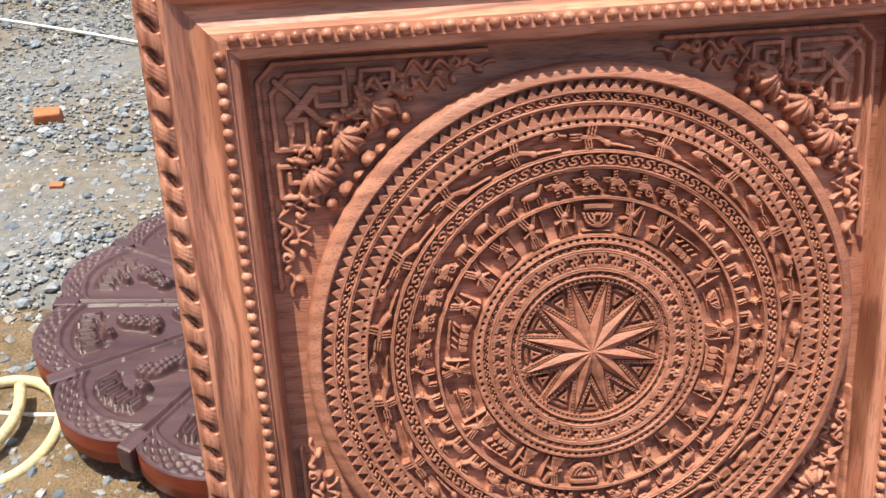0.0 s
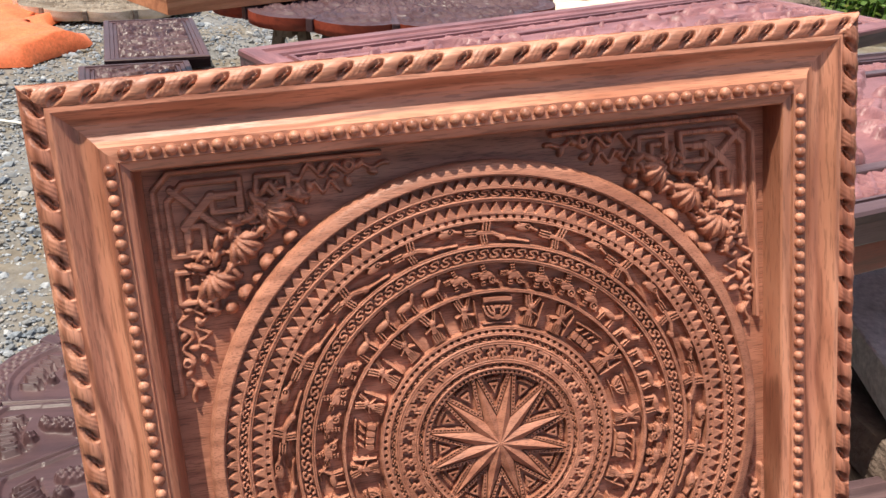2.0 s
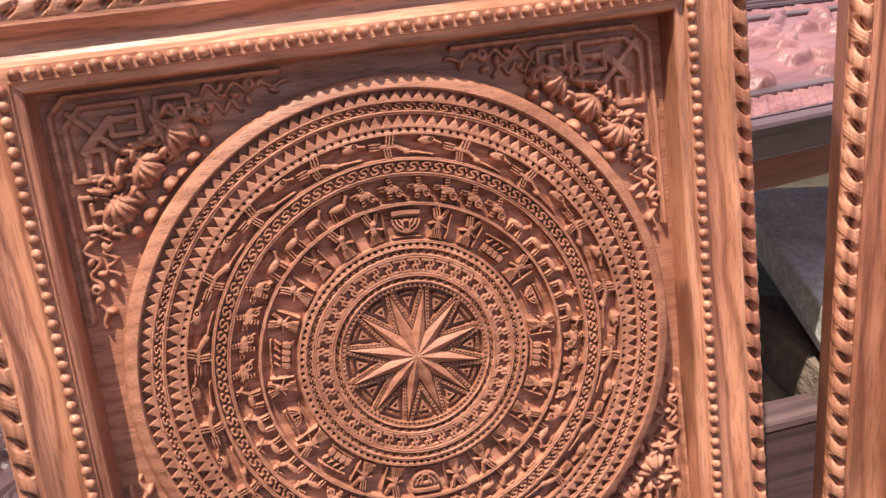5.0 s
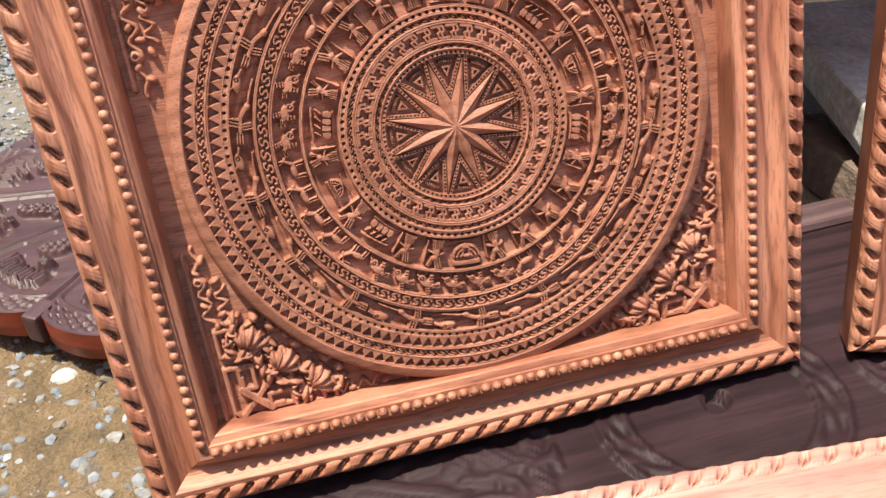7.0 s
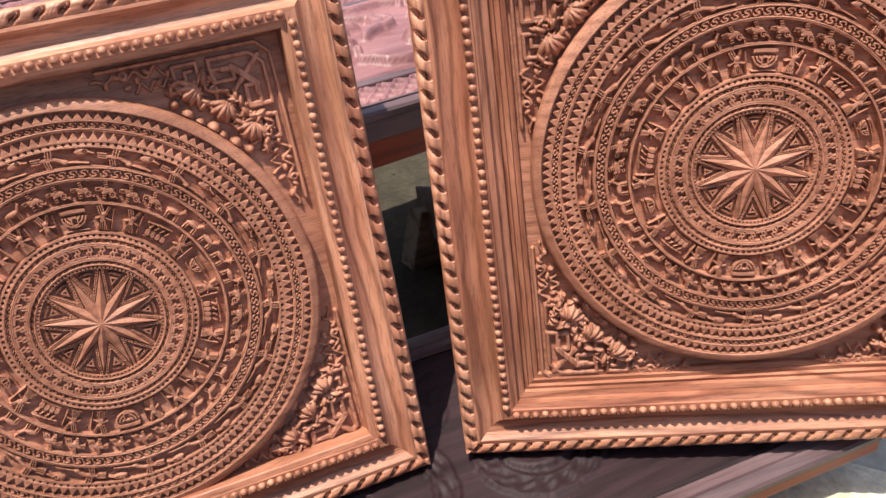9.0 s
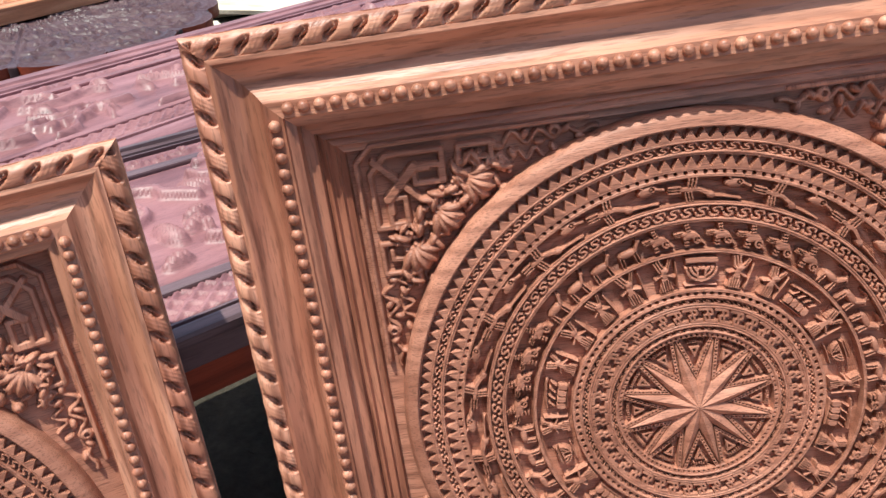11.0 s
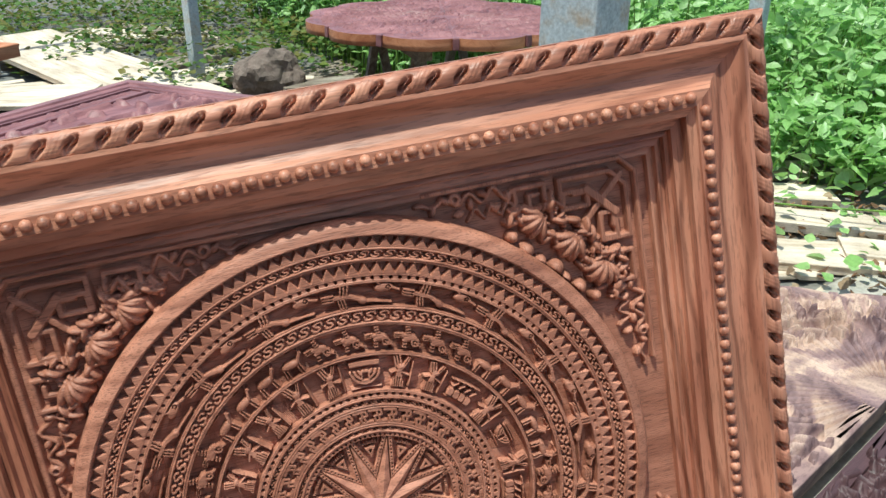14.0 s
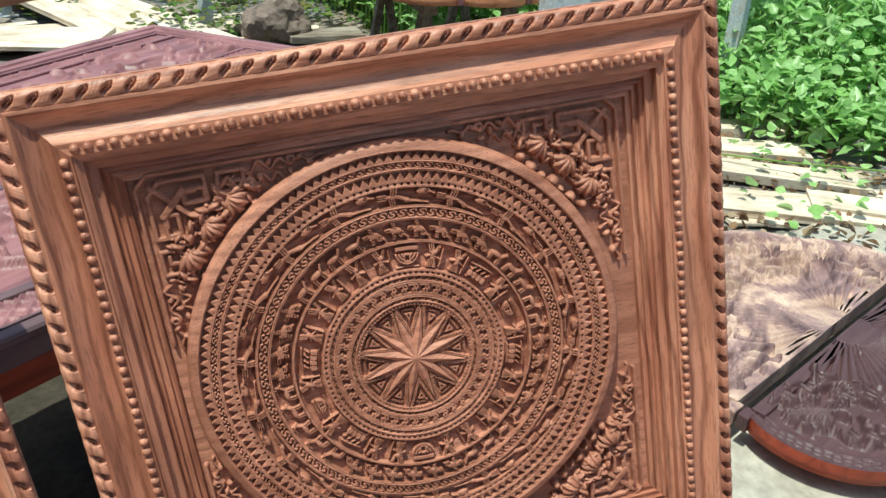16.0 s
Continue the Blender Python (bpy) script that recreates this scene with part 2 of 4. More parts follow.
def stroke(x, y, points, width, height, soft=0.0006):
    """The height of a raised line of that width along the points."""
    d = np.full(x.shape, 9.0)
    for a, b in zip(points, points[1:]):
        d = np.minimum(d, segment_distance(x, y, a, b))
    return height * step(width / 2 + soft - d, 0, 2 * soft)


def dome(x, y, cx, cy, rx, ry, turn, height, flat=0.5):
    c, s = math.cos(turn), math.sin(turn)
    u, v = ((x - cx) * c + (y - cy) * s) / rx, (-(x - cx) * s + (y - cy) * c) / ry
    return height * np.clip(1 - u * u - v * v, 0, 1) ** flat


# ---- the drum relief: rings of carving, each a mesh of its own ----
DRUM_R = 0.304


RELIEF = 2.3


def ring_mesh(name, r0, r1, nr, nt, height, material):
    """Height over a ring; the rim rows drop, so that the ring has depth."""
    r = np.concatenate([[r0], np.linspace(r0, r1, nr), [r1]])
    t = np.linspace(0, 2 * np.pi, nt, endpoint=False)
    rr, tt = np.meshgrid(r, t, indexing="ij")
    z = height(rr, tt)
    z = np.where(z < 0, z * RELIEF, z)
    z[0], z[-1] = -0.012, -0.028 if name == "rim" else -0.012
    mesh = sheet_mesh(name, np.stack([rr * np.cos(tt), rr * np.sin(tt), z], -1), True, material)
    mesh.polygons.foreach_set("use_smooth", [name in ("rim",)] * len(mesh.polygons))
    return mesh


def cell(t, n):
    f = t * n / (2 * np.pi)
    return np.floor(f).astype(int) % n, f - np.floor(f)


def star_height(r, t):
    """Twelve straight-sided points with a ridge down each, and between them dotted borders round nested triangles."""
    tip, valley, open_angle = 0.0775, 0.0285, radians(15)
    fold = np.abs(((t - radians(15)) * 12 / (2 * np.pi) + 0.5) % 1 - 0.5) * radians(30)
    x, y = r * np.cos(fold), r * np.sin(fold)
    vx, vy = valley * math.cos(open_angle), valley * math.sin(open_angle)
    length = math.hypot(tip - vx, vy)
    out = ((x - vx) * vy + (y - vy) * (tip - vx)) / length
    ridge_up = 0.0095 * np.clip(-out / 0.0150, 0, 1) ** 0.8
    z = np.where(out < 0, -0.0010 + ridge_up, -0.0040)
    border = (out > 0.0008) & (out < 0.0047)
    along = ((x - vx) * (tip - vx) - (y - vy) * vy) / length
    hole = np.hypot((along % 0.0040) - 0.0020, out - 0.0028) < 0.0009
    z = np.where(border, np.where(hole, -0.0030, -0.0004), z)
    mid = r * np.sin(open_angle - fold)
    depth = r * np.cos(open_angle - fold)
    tri = (depth > 0.054) & (depth < 0.0655) & (mid < 0.0005 + 0.42 * (depth - 0.054))
    core = (depth > 0.0585) & (depth < 0.0635) & (mid < 0.42 * (depth - 0.0585))
    z = np.where(tri & ~core, np.maximum(z, -0.0008), z)
    comb = (np.abs(r - 0.0705) < 0.0017) & (mid < 0.0090) & (np.abs(((mid / 0.0026) % 1) - 0.5) < 0.3)
    z = np.where(comb, np.maximum(z, -0.0010), z)
    _, f = cell(t, 96)
    dots = np.hypot((f - 0.5) * r * 2 * np.pi / 96, r - 0.0790) < 0.0010
    return np.where(r > 0.0768, np.where(dots, -0.0028, 0.0002), z)


def ridge(r, at, width=0.0013, height=0.0016):
    k = 1 - ((r - at) / width) ** 2
    return np.where(k > 0, height * np.clip(k, 0, 1) ** 0.5, -1.0)


def wave_height(n, r0, r1):
    """A running scroll: each wave rises and curls over the next."""
    mid, half = (r0 + r1) / 2, (r1 - r0) / 2 - 0.0022
    cell_line = [(0.34, 0.28), (0.20, 0.66), (-0.10, 0.74), (-0.30, 0.42), (-0.14, 0.08), (0.14, -0.08), (0.30, -0.42), (0.10, -0.74), (-0.20, -0.66), (-0.34, -0.28)]

    def height(r, t):
        pitch = 2 * np.pi * mid / n
        x, y = (t * n / (2 * np.pi)) % 1, r - mid
        z = np.full(r.shape, -0.0021)
        line = [((a + 0.26 * b) * pitch, b * half) for a, b in cell_line]
        for lag in (-0.5, 0.5, 1.5):
            z = np.maximum(z, stroke((x - lag) * -pitch, y, line, min(0.0025, 0.44 * half), 0.0028, 0.0004) - 0.0021)
        return np.maximum(z, np.maximum(ridge(r, r0 + 0.0012), ridge(r, r1 - 0.0012)))

    return height


def teeth_height(n, r0, r1, outward=True):
    def height(r, t):
        _, f = cell(t, n)
        q = step(r, r0 + 0.0012, r1 - 0.0012)
        q = q if outward else 1 - q
        d = (1 - q) - np.abs(f - 0.5) * 2
        z = -0.0026 + 0.0036 * step(d, -0.08, 0.1)
        return np.maximum(z, np.maximum(ridge(r, r0 + 0.0006, 0.001, 0.001), ridge(r, r1 - 0.0006, 0.001, 0.001)))

    return height


def dot_height(n, at, r0, r1):
    def height(r, t):
        _, f = cell(t, n)
        d = np.hypot((f - 0.5) * 2 * np.pi * at / n, r - at)
        z = np.where(d < 0.0017, -0.0030, 0.0002)
        return np.maximum(z, np.maximum(ridge(r, r0 + 0.0006, 0.001, 0.001), ridge(r, r1 - 0.0006, 0.001, 0.001)))

    return height


def key_height(n, r0, r1):
    mid, half = (r0 + r1) / 2, (r1 - r0) / 2

    def height(r, t):
        pitch = 2 * np.pi * mid / n
        f = (t * n / (2 * np.pi)) % 1
        z = np.full(r.shape, -0.0022)
        y = r - mid
        hook = [(-0.50, -0.62), (-0.02, -0.62), (-0.02, -0.05), (-0.26, 0.10), (-0.26, 0.62), (0.50, 0.62)]
        turned = [(-a, -b) for a, b in hook]
        for lag in (-1, 0, 1):
            x = (f - 0.5 + lag) * pitch
            for line in (hook, turned):
                pts = [((a + 0.18 * b) * pitch, b * half) for a, b in line]
                z = np.maximum(z, stroke(x, y, pts, 0.0029, 0.0034, 0.0004) - 0.0022)
        return np.maximum(z, np.maximum(ridge(r, r0 + 0.001), ridge(r, r1 - 0.001)))

    return height


def comb_block(x, y, cx, cy, along, across, turn, height, teeth):
    """A rectangle cut into strips."""
    c, sn = math.cos(turn), math.sin(turn)
    u, v = (x - cx) * c + (y - cy) * sn, -(x - cx) * sn + (y - cy) * c
    inside = (np.abs(u) < along / 2) & (np.abs(v) < across / 2)
    cut = np.abs(((v / across + 0.5) * teeth) % 1 - 0.5) > 0.30
    return np.where(inside, np.where(cut, height * 0.35, height), 0)


def heron(x, y, s):
    """A flying bird with a long straight bill, striped wings set square to the body and a striped tail."""
    z = stroke(x, y, [(0.040 * s, -0.0085 * s), (0.010 * s, -0.0065 * s)], 0.0023 * s, 0.0042)
    z = np.maximum(z, dome(x, y, 0.010 * s, -0.0060 * s, 0.0050 * s, 0.0036 * s, -0.2, 0.0050, 0.25))
    z = np.maximum(z, stroke(x, y, [(0.009 * s, -0.0050 * s), (-0.002 * s, 0.0), (-0.018 * s, 0.001 * s)], 0.0044 * s, 0.0044))
    z = np.maximum(z, comb_block(x, y, -0.0075 * s, 0.0068 * s, 0.0115 * s, 0.0100 * s, 1.40, 0.0044, 3))
    z = np.maximum(z, comb_block(x, y, -0.0110 * s, -0.0064 * s, 0.0105 * s, 0.0090 * s, 1.75, 0.0044, 3))
    return np.maximum(z, comb_block(x, y, -0.0255 * s, 0.0018 * s, 0.0150 * s, 0.0085 * s, -0.05, 0.0044, 3))


def with_fish(x, y, s):
    z = heron(x + 0.010 * s, y, s)
    z = np.maximum(z, dome(x, y, 0.022 * s, 0.0065 * s, 0.0100 * s, 0.0050 * s, 0.15, 0.0046, 0.25))
    z = np.maximum(z, stroke(x, y, [(0.030 * s, 0.0065 * s), (0.037 * s, 0.0045 * s)], 0.0030 * s, 0.0042))
    z = np.maximum(z, stroke(x, y, [(0.018 * s, 0.010 * s), (0.014 * s, 0.0135 * s)], 0.0026 * s, 0.0042))
    return np.where(np.abs(np.hypot(x - 0.026 * s, y - 0.0072 * s) - 0.0018 * s) < 0.0006, 0.002, z)


def perched(x, y, s):
    """A small bird with a ring for its head and striped wings."""
    e = np.hypot(x - 0.0085 * s, y + 0.0040 * s)
    z = np.where(e < 0.0046 * s, np.where(np.abs(e - 0.0020 * s) < 0.0006 * s, 0.0022, 0.0042), 0)
    z = np.maximum(z, stroke(x, y, [(0.0105 * s, -0.0050 * s), (0.0165 * s, -0.0085 * s), (0.0175 * s, -0.0125 * s)], 0.0026 * s, 0.0042))
    z = np.maximum(z, dome(x, y, 0.0010 * s, 0.0005 * s, 0.0085 * s, 0.0048 * s, 0.2, 0.0046, 0.3))
    z = np.maximum(z, stroke(x, y, [(0.0080 * s, 0.0010 * s), (0.0020 * s, 0.0035 * s), (-0.0060 * s, 0.0030 * s)], 0.0036 * s, 0.0044))
    z = np.maximum(z, comb_block(x, y, -0.0095 * s, 0.0028 * s, 0.0100 * s, 0.0058 * s, 0.1, 0.0042, 3))
    z = np.maximum(z, comb_block(x, y, -0.0010 * s, 0.0095 * s, 0.0052 * s, 0.0095 * s, 0.25, 0.0044, 3))
    z = np.maximum(z, comb_block(x, y, -0.0025 * s, -0.0060 * s, 0.0050 * s, 0.0105 * s, 0.1, 0.0042, 3))
    return z


def stag(x, y, s):
    """A walking deer with antlers."""
    z = dome(x, y, 0, -0.001 * s, 0.0105 * s, 0.0042 * s, 0, 0.0042, 0.35)
    z = np.maximum(z, stroke(x, y, [(0.008 * s, 0), (0.0125 * s, 0.007 * s)], 0.0036 * s, 0.0038))
    z = np.maximum(z, stroke(x, y, [(0.0125 * s, 0.0075 * s), (0.0165 * s, 0.005 * s)], 0.003 * s, 0.0036))
    for dx in (-0.0085, -0.0055, 0.005, 0.008):
        z = np.maximum(z, stroke(x, y, [(dx * s, -0.003 * s), (dx * s * 1.15, -0.0125 * s)], 0.0021 * s, 0.0034))
    for dx in (-0.004, 0.001):
        z = np.maximum(z, stroke(x, y, [(0.012 * s, 0.008 * s), ((0.012 + dx) * s, 0.0145 * s)], 0.0016 * s, 0.003))
    z = np.maximum(z, stroke(x, y, [(0.009 * s, 0.0125 * s), (0.001 * s, 0.0115 * s)], 0.0016 * s, 0.003))
    return z


def plume(x, y, s):
    """A tall sheaf: striped flaring base, a banded middle, a leaning feather fan and an upright staff."""
    z = comb_block(x, y, -0.0035 * s, 0.0125 * s, 0.0135 * s, 0.0085 * s, 1.85, 0.0044, 3)
    z = np.maximum(z, comb_block(x, y, 0.0060 * s, 0.0130 * s, 0.0110 * s, 0.0042 * s, 1.20, 0.0042, 2))
    z = np.maximum(z, dome(x, y, 0.0010 * s, 0.0060 * s, 0.0048 * s, 0.0040 * s, 0.3, 0.0050, 0.25))
    z = np.maximum(z, stroke(x, y, [(0.0, 0.005 * s), (-0.001 * s, -0.003 * s)], 0.0062 * s, 0.0042))
    flare = (np.abs(x + 0.001 * s) < 0.0036 * s + 0.34 * (-0.002 * s - y)) & (y < -0.002 * s) & (y > -0.0175 * s)
    lines = 0.0022 * (np.sin(x * 2300 / s) > 0.35)
    z = np.maximum(z, np.where(flare, 0.0042 - lines, 0))
    z = np.maximum(z, stroke(x, y, [(-0.010 * s, -0.001 * s), (-0.002 * s, 0.002 * s), (0.010 * s, -0.003 * s)], 0.0027 * s, 0.0040))
    return np.maximum(z, stroke(x, y, [(0.0125 * s, -0.016 * s), (0.0130 * s, 0.013 * s)], 0.0019 * s, 0.0038))


def hut(x, y, s):
    """A raised house with a curved roof and banded walls."""
    bowl = (np.hypot(x / 0.019, (y - 0.004 * s) / 0.019) < s) & (y < 0.006 * s)
    arch = np.hypot(x, y - 0.006 * s)
    bands = np.where(np.abs(((arch / (0.0052 * s)) % 1) - 0.5) < 0.30, 0.0042, 0.0016)
    z = np.where(bowl, bands, 0)
    z = np.maximum(z, comb_block(x, y, 0, 0.0125 * s, 0.036 * s, 0.009 * s, 0, 0.0042, 9))
    door = (np.abs(x) < 0.0055 * s) & (np.abs(y + 0.003 * s) < 0.0070 * s)
    z = np.where(door, np.where((np.abs(x) < 0.0036 * s) & (np.abs(y + 0.003 * s) < 0.0050 * s), 0.0010, 0.0042), z)
    z = np.maximum(z, stroke(x, y, [(-0.021 * s, -0.018 * s), (0.021 * s, -0.018 * s)], 0.0022 * s, 0.003))
    return z


def drums(x, y, s):
    """A rack with a row of small kettle shapes under a slanting beam."""
    z = stroke(x, y, [(-0.022 * s, 0.010 * s), (0.022 * s, 0.015 * s)], 0.003 * s, 0.0036)
    z = np.maximum(z, stroke(x, y, [(-0.022 * s, -0.018 * s), (0.022 * s, -0.018 * s)], 0.0022 * s, 0.003))
    for k in range(4):
        cx = (-0.016 + 0.0107 * k) * s
        cup = (np.abs(x - cx) < 0.0046 * s * (0.72 + 0.3 * np.cos((y + 0.010 * s) * 260 / s))) & (y > -0.016 * s) & (y < -0.003 * s)
        z = np.maximum(z, np.where(cup, 0.004, 0))
        z = np.maximum(z, stroke(x, y, [(cx, 0.0), (cx + 0.005 * s, 0.008 * s)], 0.0026 * s, 0.0036))
    return z


def band_height(r0, r1, n, pick, scale, bias=0.0):
    """Figures one after another round a band; pick gives the kinds in their order."""
    mid = (r0 + r1) / 2

    def height(r, t):
        index, f = cell(t + bias, n)
        x = -(f - 0.5) * 2 * np.pi * mid / n
        y = r - mid
        z = np.zeros(r.shape)
        for k, (shape, s) in enumerate(pick):
            here = (index % len(pick)) == k
            z[here] = shape(x[here], y[here], s * scale)
        grain = 0.00018 * np.sin(r * 4200 + 2.0 * np.sin(t * 9))
        z = z - 0.0035 + grain * (z < 0.0005)
        return np.maximum(z, np.maximum(ridge(r, r0 + 0.0008, 0.0012, 0.0010), ridge(r, r1 - 0.0008, 0.0012, 0.0010)))

    return height


def rim_height(r, t):
    q = step(r, 0.2885, DRUM_R)
    return 0.0035 * np.sqrt(np.clip(1 - (q * 1.0) ** 2.4, 0, 1)) - 0.004 * q + 0.00012 * np.sin(t * 700)


RINGS = [
    ("star_medallion", 0.0005, 0.0815, 96, 720, star_height),
    ("wave_ring", 0.0815, 0.0905, 18, 1240, wave_height(56, 0.0815, 0.0905)),
    ("key_fret_ring", 0.0905, 0.1105, 30, 1100, key_height(42, 0.0905, 0.1105)),
    ("wave_ring", 0.1105, 0.1205, 18, 1600, wave_height(72, 0.1105, 0.1205)),
    ("dotted_ring", 0.1205, 0.1265, 8, 1000, dot_height(100, 0.1235, 0.1205, 0.1265)),
    ("figure_band", 0.1265, 0.1670, 54, 1500, band_height(0.1265, 0.1670, 26, [(hut, 0.88), (plume, 1), (plume, 1.05), (plume, 0.95), (plume, 1), (plume, 0.9), (drums, 0.78), (plume, 0.9), (hut, 0.6), (plume, 1), (drums, 0.75), (plume, 0.95), (plume, 1)], 0.92, radians(-79))),
    ("animal_band", 0.1670, 0.1985, 44, 1600, band_height(0.1670, 0.1985, 38, [(stag, 1)] * 5 + [(perched, 1)] * 3 + [(perched, 0.95)] * 3 + [(stag, 1.05)] * 4 + [(perched, 1)] * 4, 0.98)),
    ("wave_ring", 0.1985, 0.2150, 26, 1900, wave_height(98, 0.1985, 0.2150)),
    ("bird_band", 0.2150, 0.2420, 40, 1900, band_height(0.2150, 0.2420, 18, [(with_fish, 0.98)], 1.0, 0.1)),
    ("dotted_ring", 0.2420, 0.2490, 8, 1500, dot_height(170, 0.2455, 0.2420, 0.2490)),
    ("tooth_ring", 0.2490, 0.2630, 12, 1440, teeth_height(132, 0.2490, 0.2630)),
    ("wave_ring", 0.2630, 0.2760, 22, 2700, wave_height(132, 0.2630, 0.2760)),
    ("tooth_ring", 0.2760, 0.2885, 12, 1440, teeth_height(144, 0.2760, 0.2885)),
    ("rim", 0.2885, DRUM_R, 14, 720, rim_height),
]
RING_MESHES = [(name, ring_mesh(name, r0, r1, nr, nt, h, CARVED)) for name, r0, r1, nr, nt, h in RINGS]


# ---- the corner carving: fretwork, three lotus heads, trailing vines ----
CORNER = 0.338
FLOOR = -0.0235


def corner_height(p, q):
    z = np.zeros(p.shape)
    mm = 0.001

    def lines(points, width=4.6, height=4.4):
        nonlocal z
        pts = [(a * mm, b * mm) for a, b in points]
        back_pts = [(b, a) for a, b in pts]
        for each in (pts, back_pts):
            z = np.maximum(z, stroke(p, q, each, width * mm, height * mm, 0.0007))

    lines([(16, 205), (16, 30), (30, 16)], 4.4)
    lines([(26, 86), (26, 40), (40, 26)], 5)
    lines([(30, 30), (66, 66)], 6, 4.6)
    lines([(38, 62), (62, 38)], 8, 5.2)
    lines([(26, 86), (52, 86), (52, 62), (40, 62), (40, 74)], 5)
    lines([(62, 38), (84, 38), (84, 52), (72, 52)], 5)
    lines([(26, 100), (46, 100), (46, 114), (34, 114), (34, 106)], 4.6)
    lines([(26, 100), (26, 126), (44, 126)], 4.6)
    lines([(58, 84), (58, 96), (48, 96)], 4.2)
    wiggle = [(26 + 7 * math.sin(k * 0.9) * (1 - k / 34), 128 + k * 3.1) for k in range(28)]
    lines(wiggle, 3.4, 3.6)
    wiggle = [(40 + 5 * math.sin(k * 1.3 + 1), 124 + k * 3.0) for k in range(16)]
    lines(wiggle, 3.0, 3.2)
    for k in range(7):
        a, b = 31 + 8 * math.sin(k * 2.1), 132 + k * 11.0
        for cx, cy in ((a, b), (b, a)):
            z = np.maximum(z, dome(p, q, cx * mm, cy * mm, 0.0052, 0.0032, k * 1.1, 0.0046, 0.4))
    for cx, cy in ((24, 178), (178, 24)):
        z = np.maximum(z, dome(p, q, cx * mm, cy * mm, 0.006, 0.006, 0, 0.005, 0.4))
        z = np.where(np.hypot(p - cx * mm, q - cy * mm) < 0.0022, 0.002, z)
    heads = [(84, 84, 0.785), (114, 57, 0.45), (57, 114, 1.12)]
    for cx, cy, a in heads:
        z = np.maximum(z, dome(p, q, cx * mm, cy * mm, 0.0125, 0.0095, a, 0.0095, 0.45))
        for k in (2, -2, 1, -1, 0):
            b = a + k * 0.46
            ox, oy = cx - 11 * math.cos(a) + 12 * math.cos(b), cy - 11 * math.sin(a) + 12 * math.sin(b)
            z = np.maximum(z, dome(p, q, ox * mm, oy * mm, 0.0122, 0.0046, b, 0.0112 - abs(k) * 0.0012, 0.42))
        u, v = (p - cx * mm) * math.cos(a) + (q - cy * mm) * math.sin(a), -(p - cx * mm) * math.sin(a) + (q - cy * mm) * math.cos(a)
        fan = np.arctan2(v, u + 0.024)
        fluting = 0.00012 * np.sin(fan * 60) - 0.0008 * np.clip(1 - np.abs(np.sin(fan * 3.0 + 0.8)) / 0.16, 0, 1)
        near = np.hypot(p - cx * mm, q - cy * mm) < 0.016
        z = np.where(near & (z > 0.006), z + fluting, z)
    for cx, cy, r in ((101, 99, 8), (123, 80, 7.5), (80, 123, 7.5), (112, 92, 6), (92, 112, 6), (134, 66, 6), (66, 134, 6)):
        z = np.maximum(z, dome(p, q, cx * mm, cy * mm, r * mm, r * mm, 0, 0.0090, 0.5))
    rng = random.Random(17)
    for k in range(54):
        t = rng.uniform(-1, 1)
        d = 84 + rng.uniform(-17, 10)
        cx, cy = d + 46 * t, d - 46 * t
        if min(cx, cy) < 30:
            continue
        a, size = rng.uniform(0, 3.1), rng.uniform(0.7, 1.25)
        leaf = dome(p, q, cx * mm, cy * mm, 0.0074 * size, 0.0027 * size, a, 0.0055 + 0.003 * rng.random(), 0.35)
        z = np.maximum(z, leaf)
        z = np.maximum(z, dome(p, q, (cx + 5 * math.cos(a + 1)) * mm, (cy + 5 * math.sin(a + 1)) * mm, 0.0026, 0.0026, 0, 0.0062, 0.5))
    for cx, cy, a in ((70, 66, 0.2), (96, 44, 1.2), (44, 96, 0.4), (70, 100, 2.2), (100, 70, 2.5), (128, 44, 0.5), (44, 128, 1.1), (62, 78, 1.8), (78, 62, 0.2), (90, 60, 2.8), (60, 90, 1.9)):
        z = np.maximum(z, dome(p, q, cx * mm, cy * mm, 0.0085, 0.0038, a, 0.0085, 0.45))
        z = np.maximum(z, dome(p, q, (cx + 5) * mm, (cy - 4) * mm, 0.0035, 0.0035, 0, 0.006, 0.5))
    return z


def corner_mesh():
    """In panel coordinates, for the upper left corner."""
    n = 330
    a = np.linspace(0.006, 0.272, n)
    p, q = np.meshgrid(a, a, indexing="ij")
    z = corner_height(p / 1.2, q / 1.2)
    x, y = -CORNER + p, CORNER - q
    keep = (np.hypot(x, y) > DRUM_R + 0.001) & (z > 0.0002)
    z = np.where(np.hypot(x, y) > DRUM_R + 0.001, z, 0)
    z = 1.75 * z + FLOOR - 0.001 * (z < 0.0002)
    pts = np.stack([x, y, z], -1)
    index = np.arange(n * n).reshape(n, n)
    any_near = keep[:-1, :-1] | keep[1:, :-1] | keep[:-1, 1:] | keep[1:, 1:]
    quads = np.stack([index[:-1, :-1], index[1:, :-1], index[1:, 1:], index[:-1, 1:]], -1)[any_near]
    used = np.unique(quads)
    new_index = np.zeros(n * n, int)
    new_index[used] = np.arange(len(used))
    mesh = raw_mesh("corner_carving", pts.reshape(-1, 3)[used], [tuple(f) for f in new_index[quads].tolist()], CARVED)
    mesh.flip_normals() if mesh.polygons[0].normal.z < 0 else None
    return smooth(mesh)


CORNER_MESH = corner_mesh()


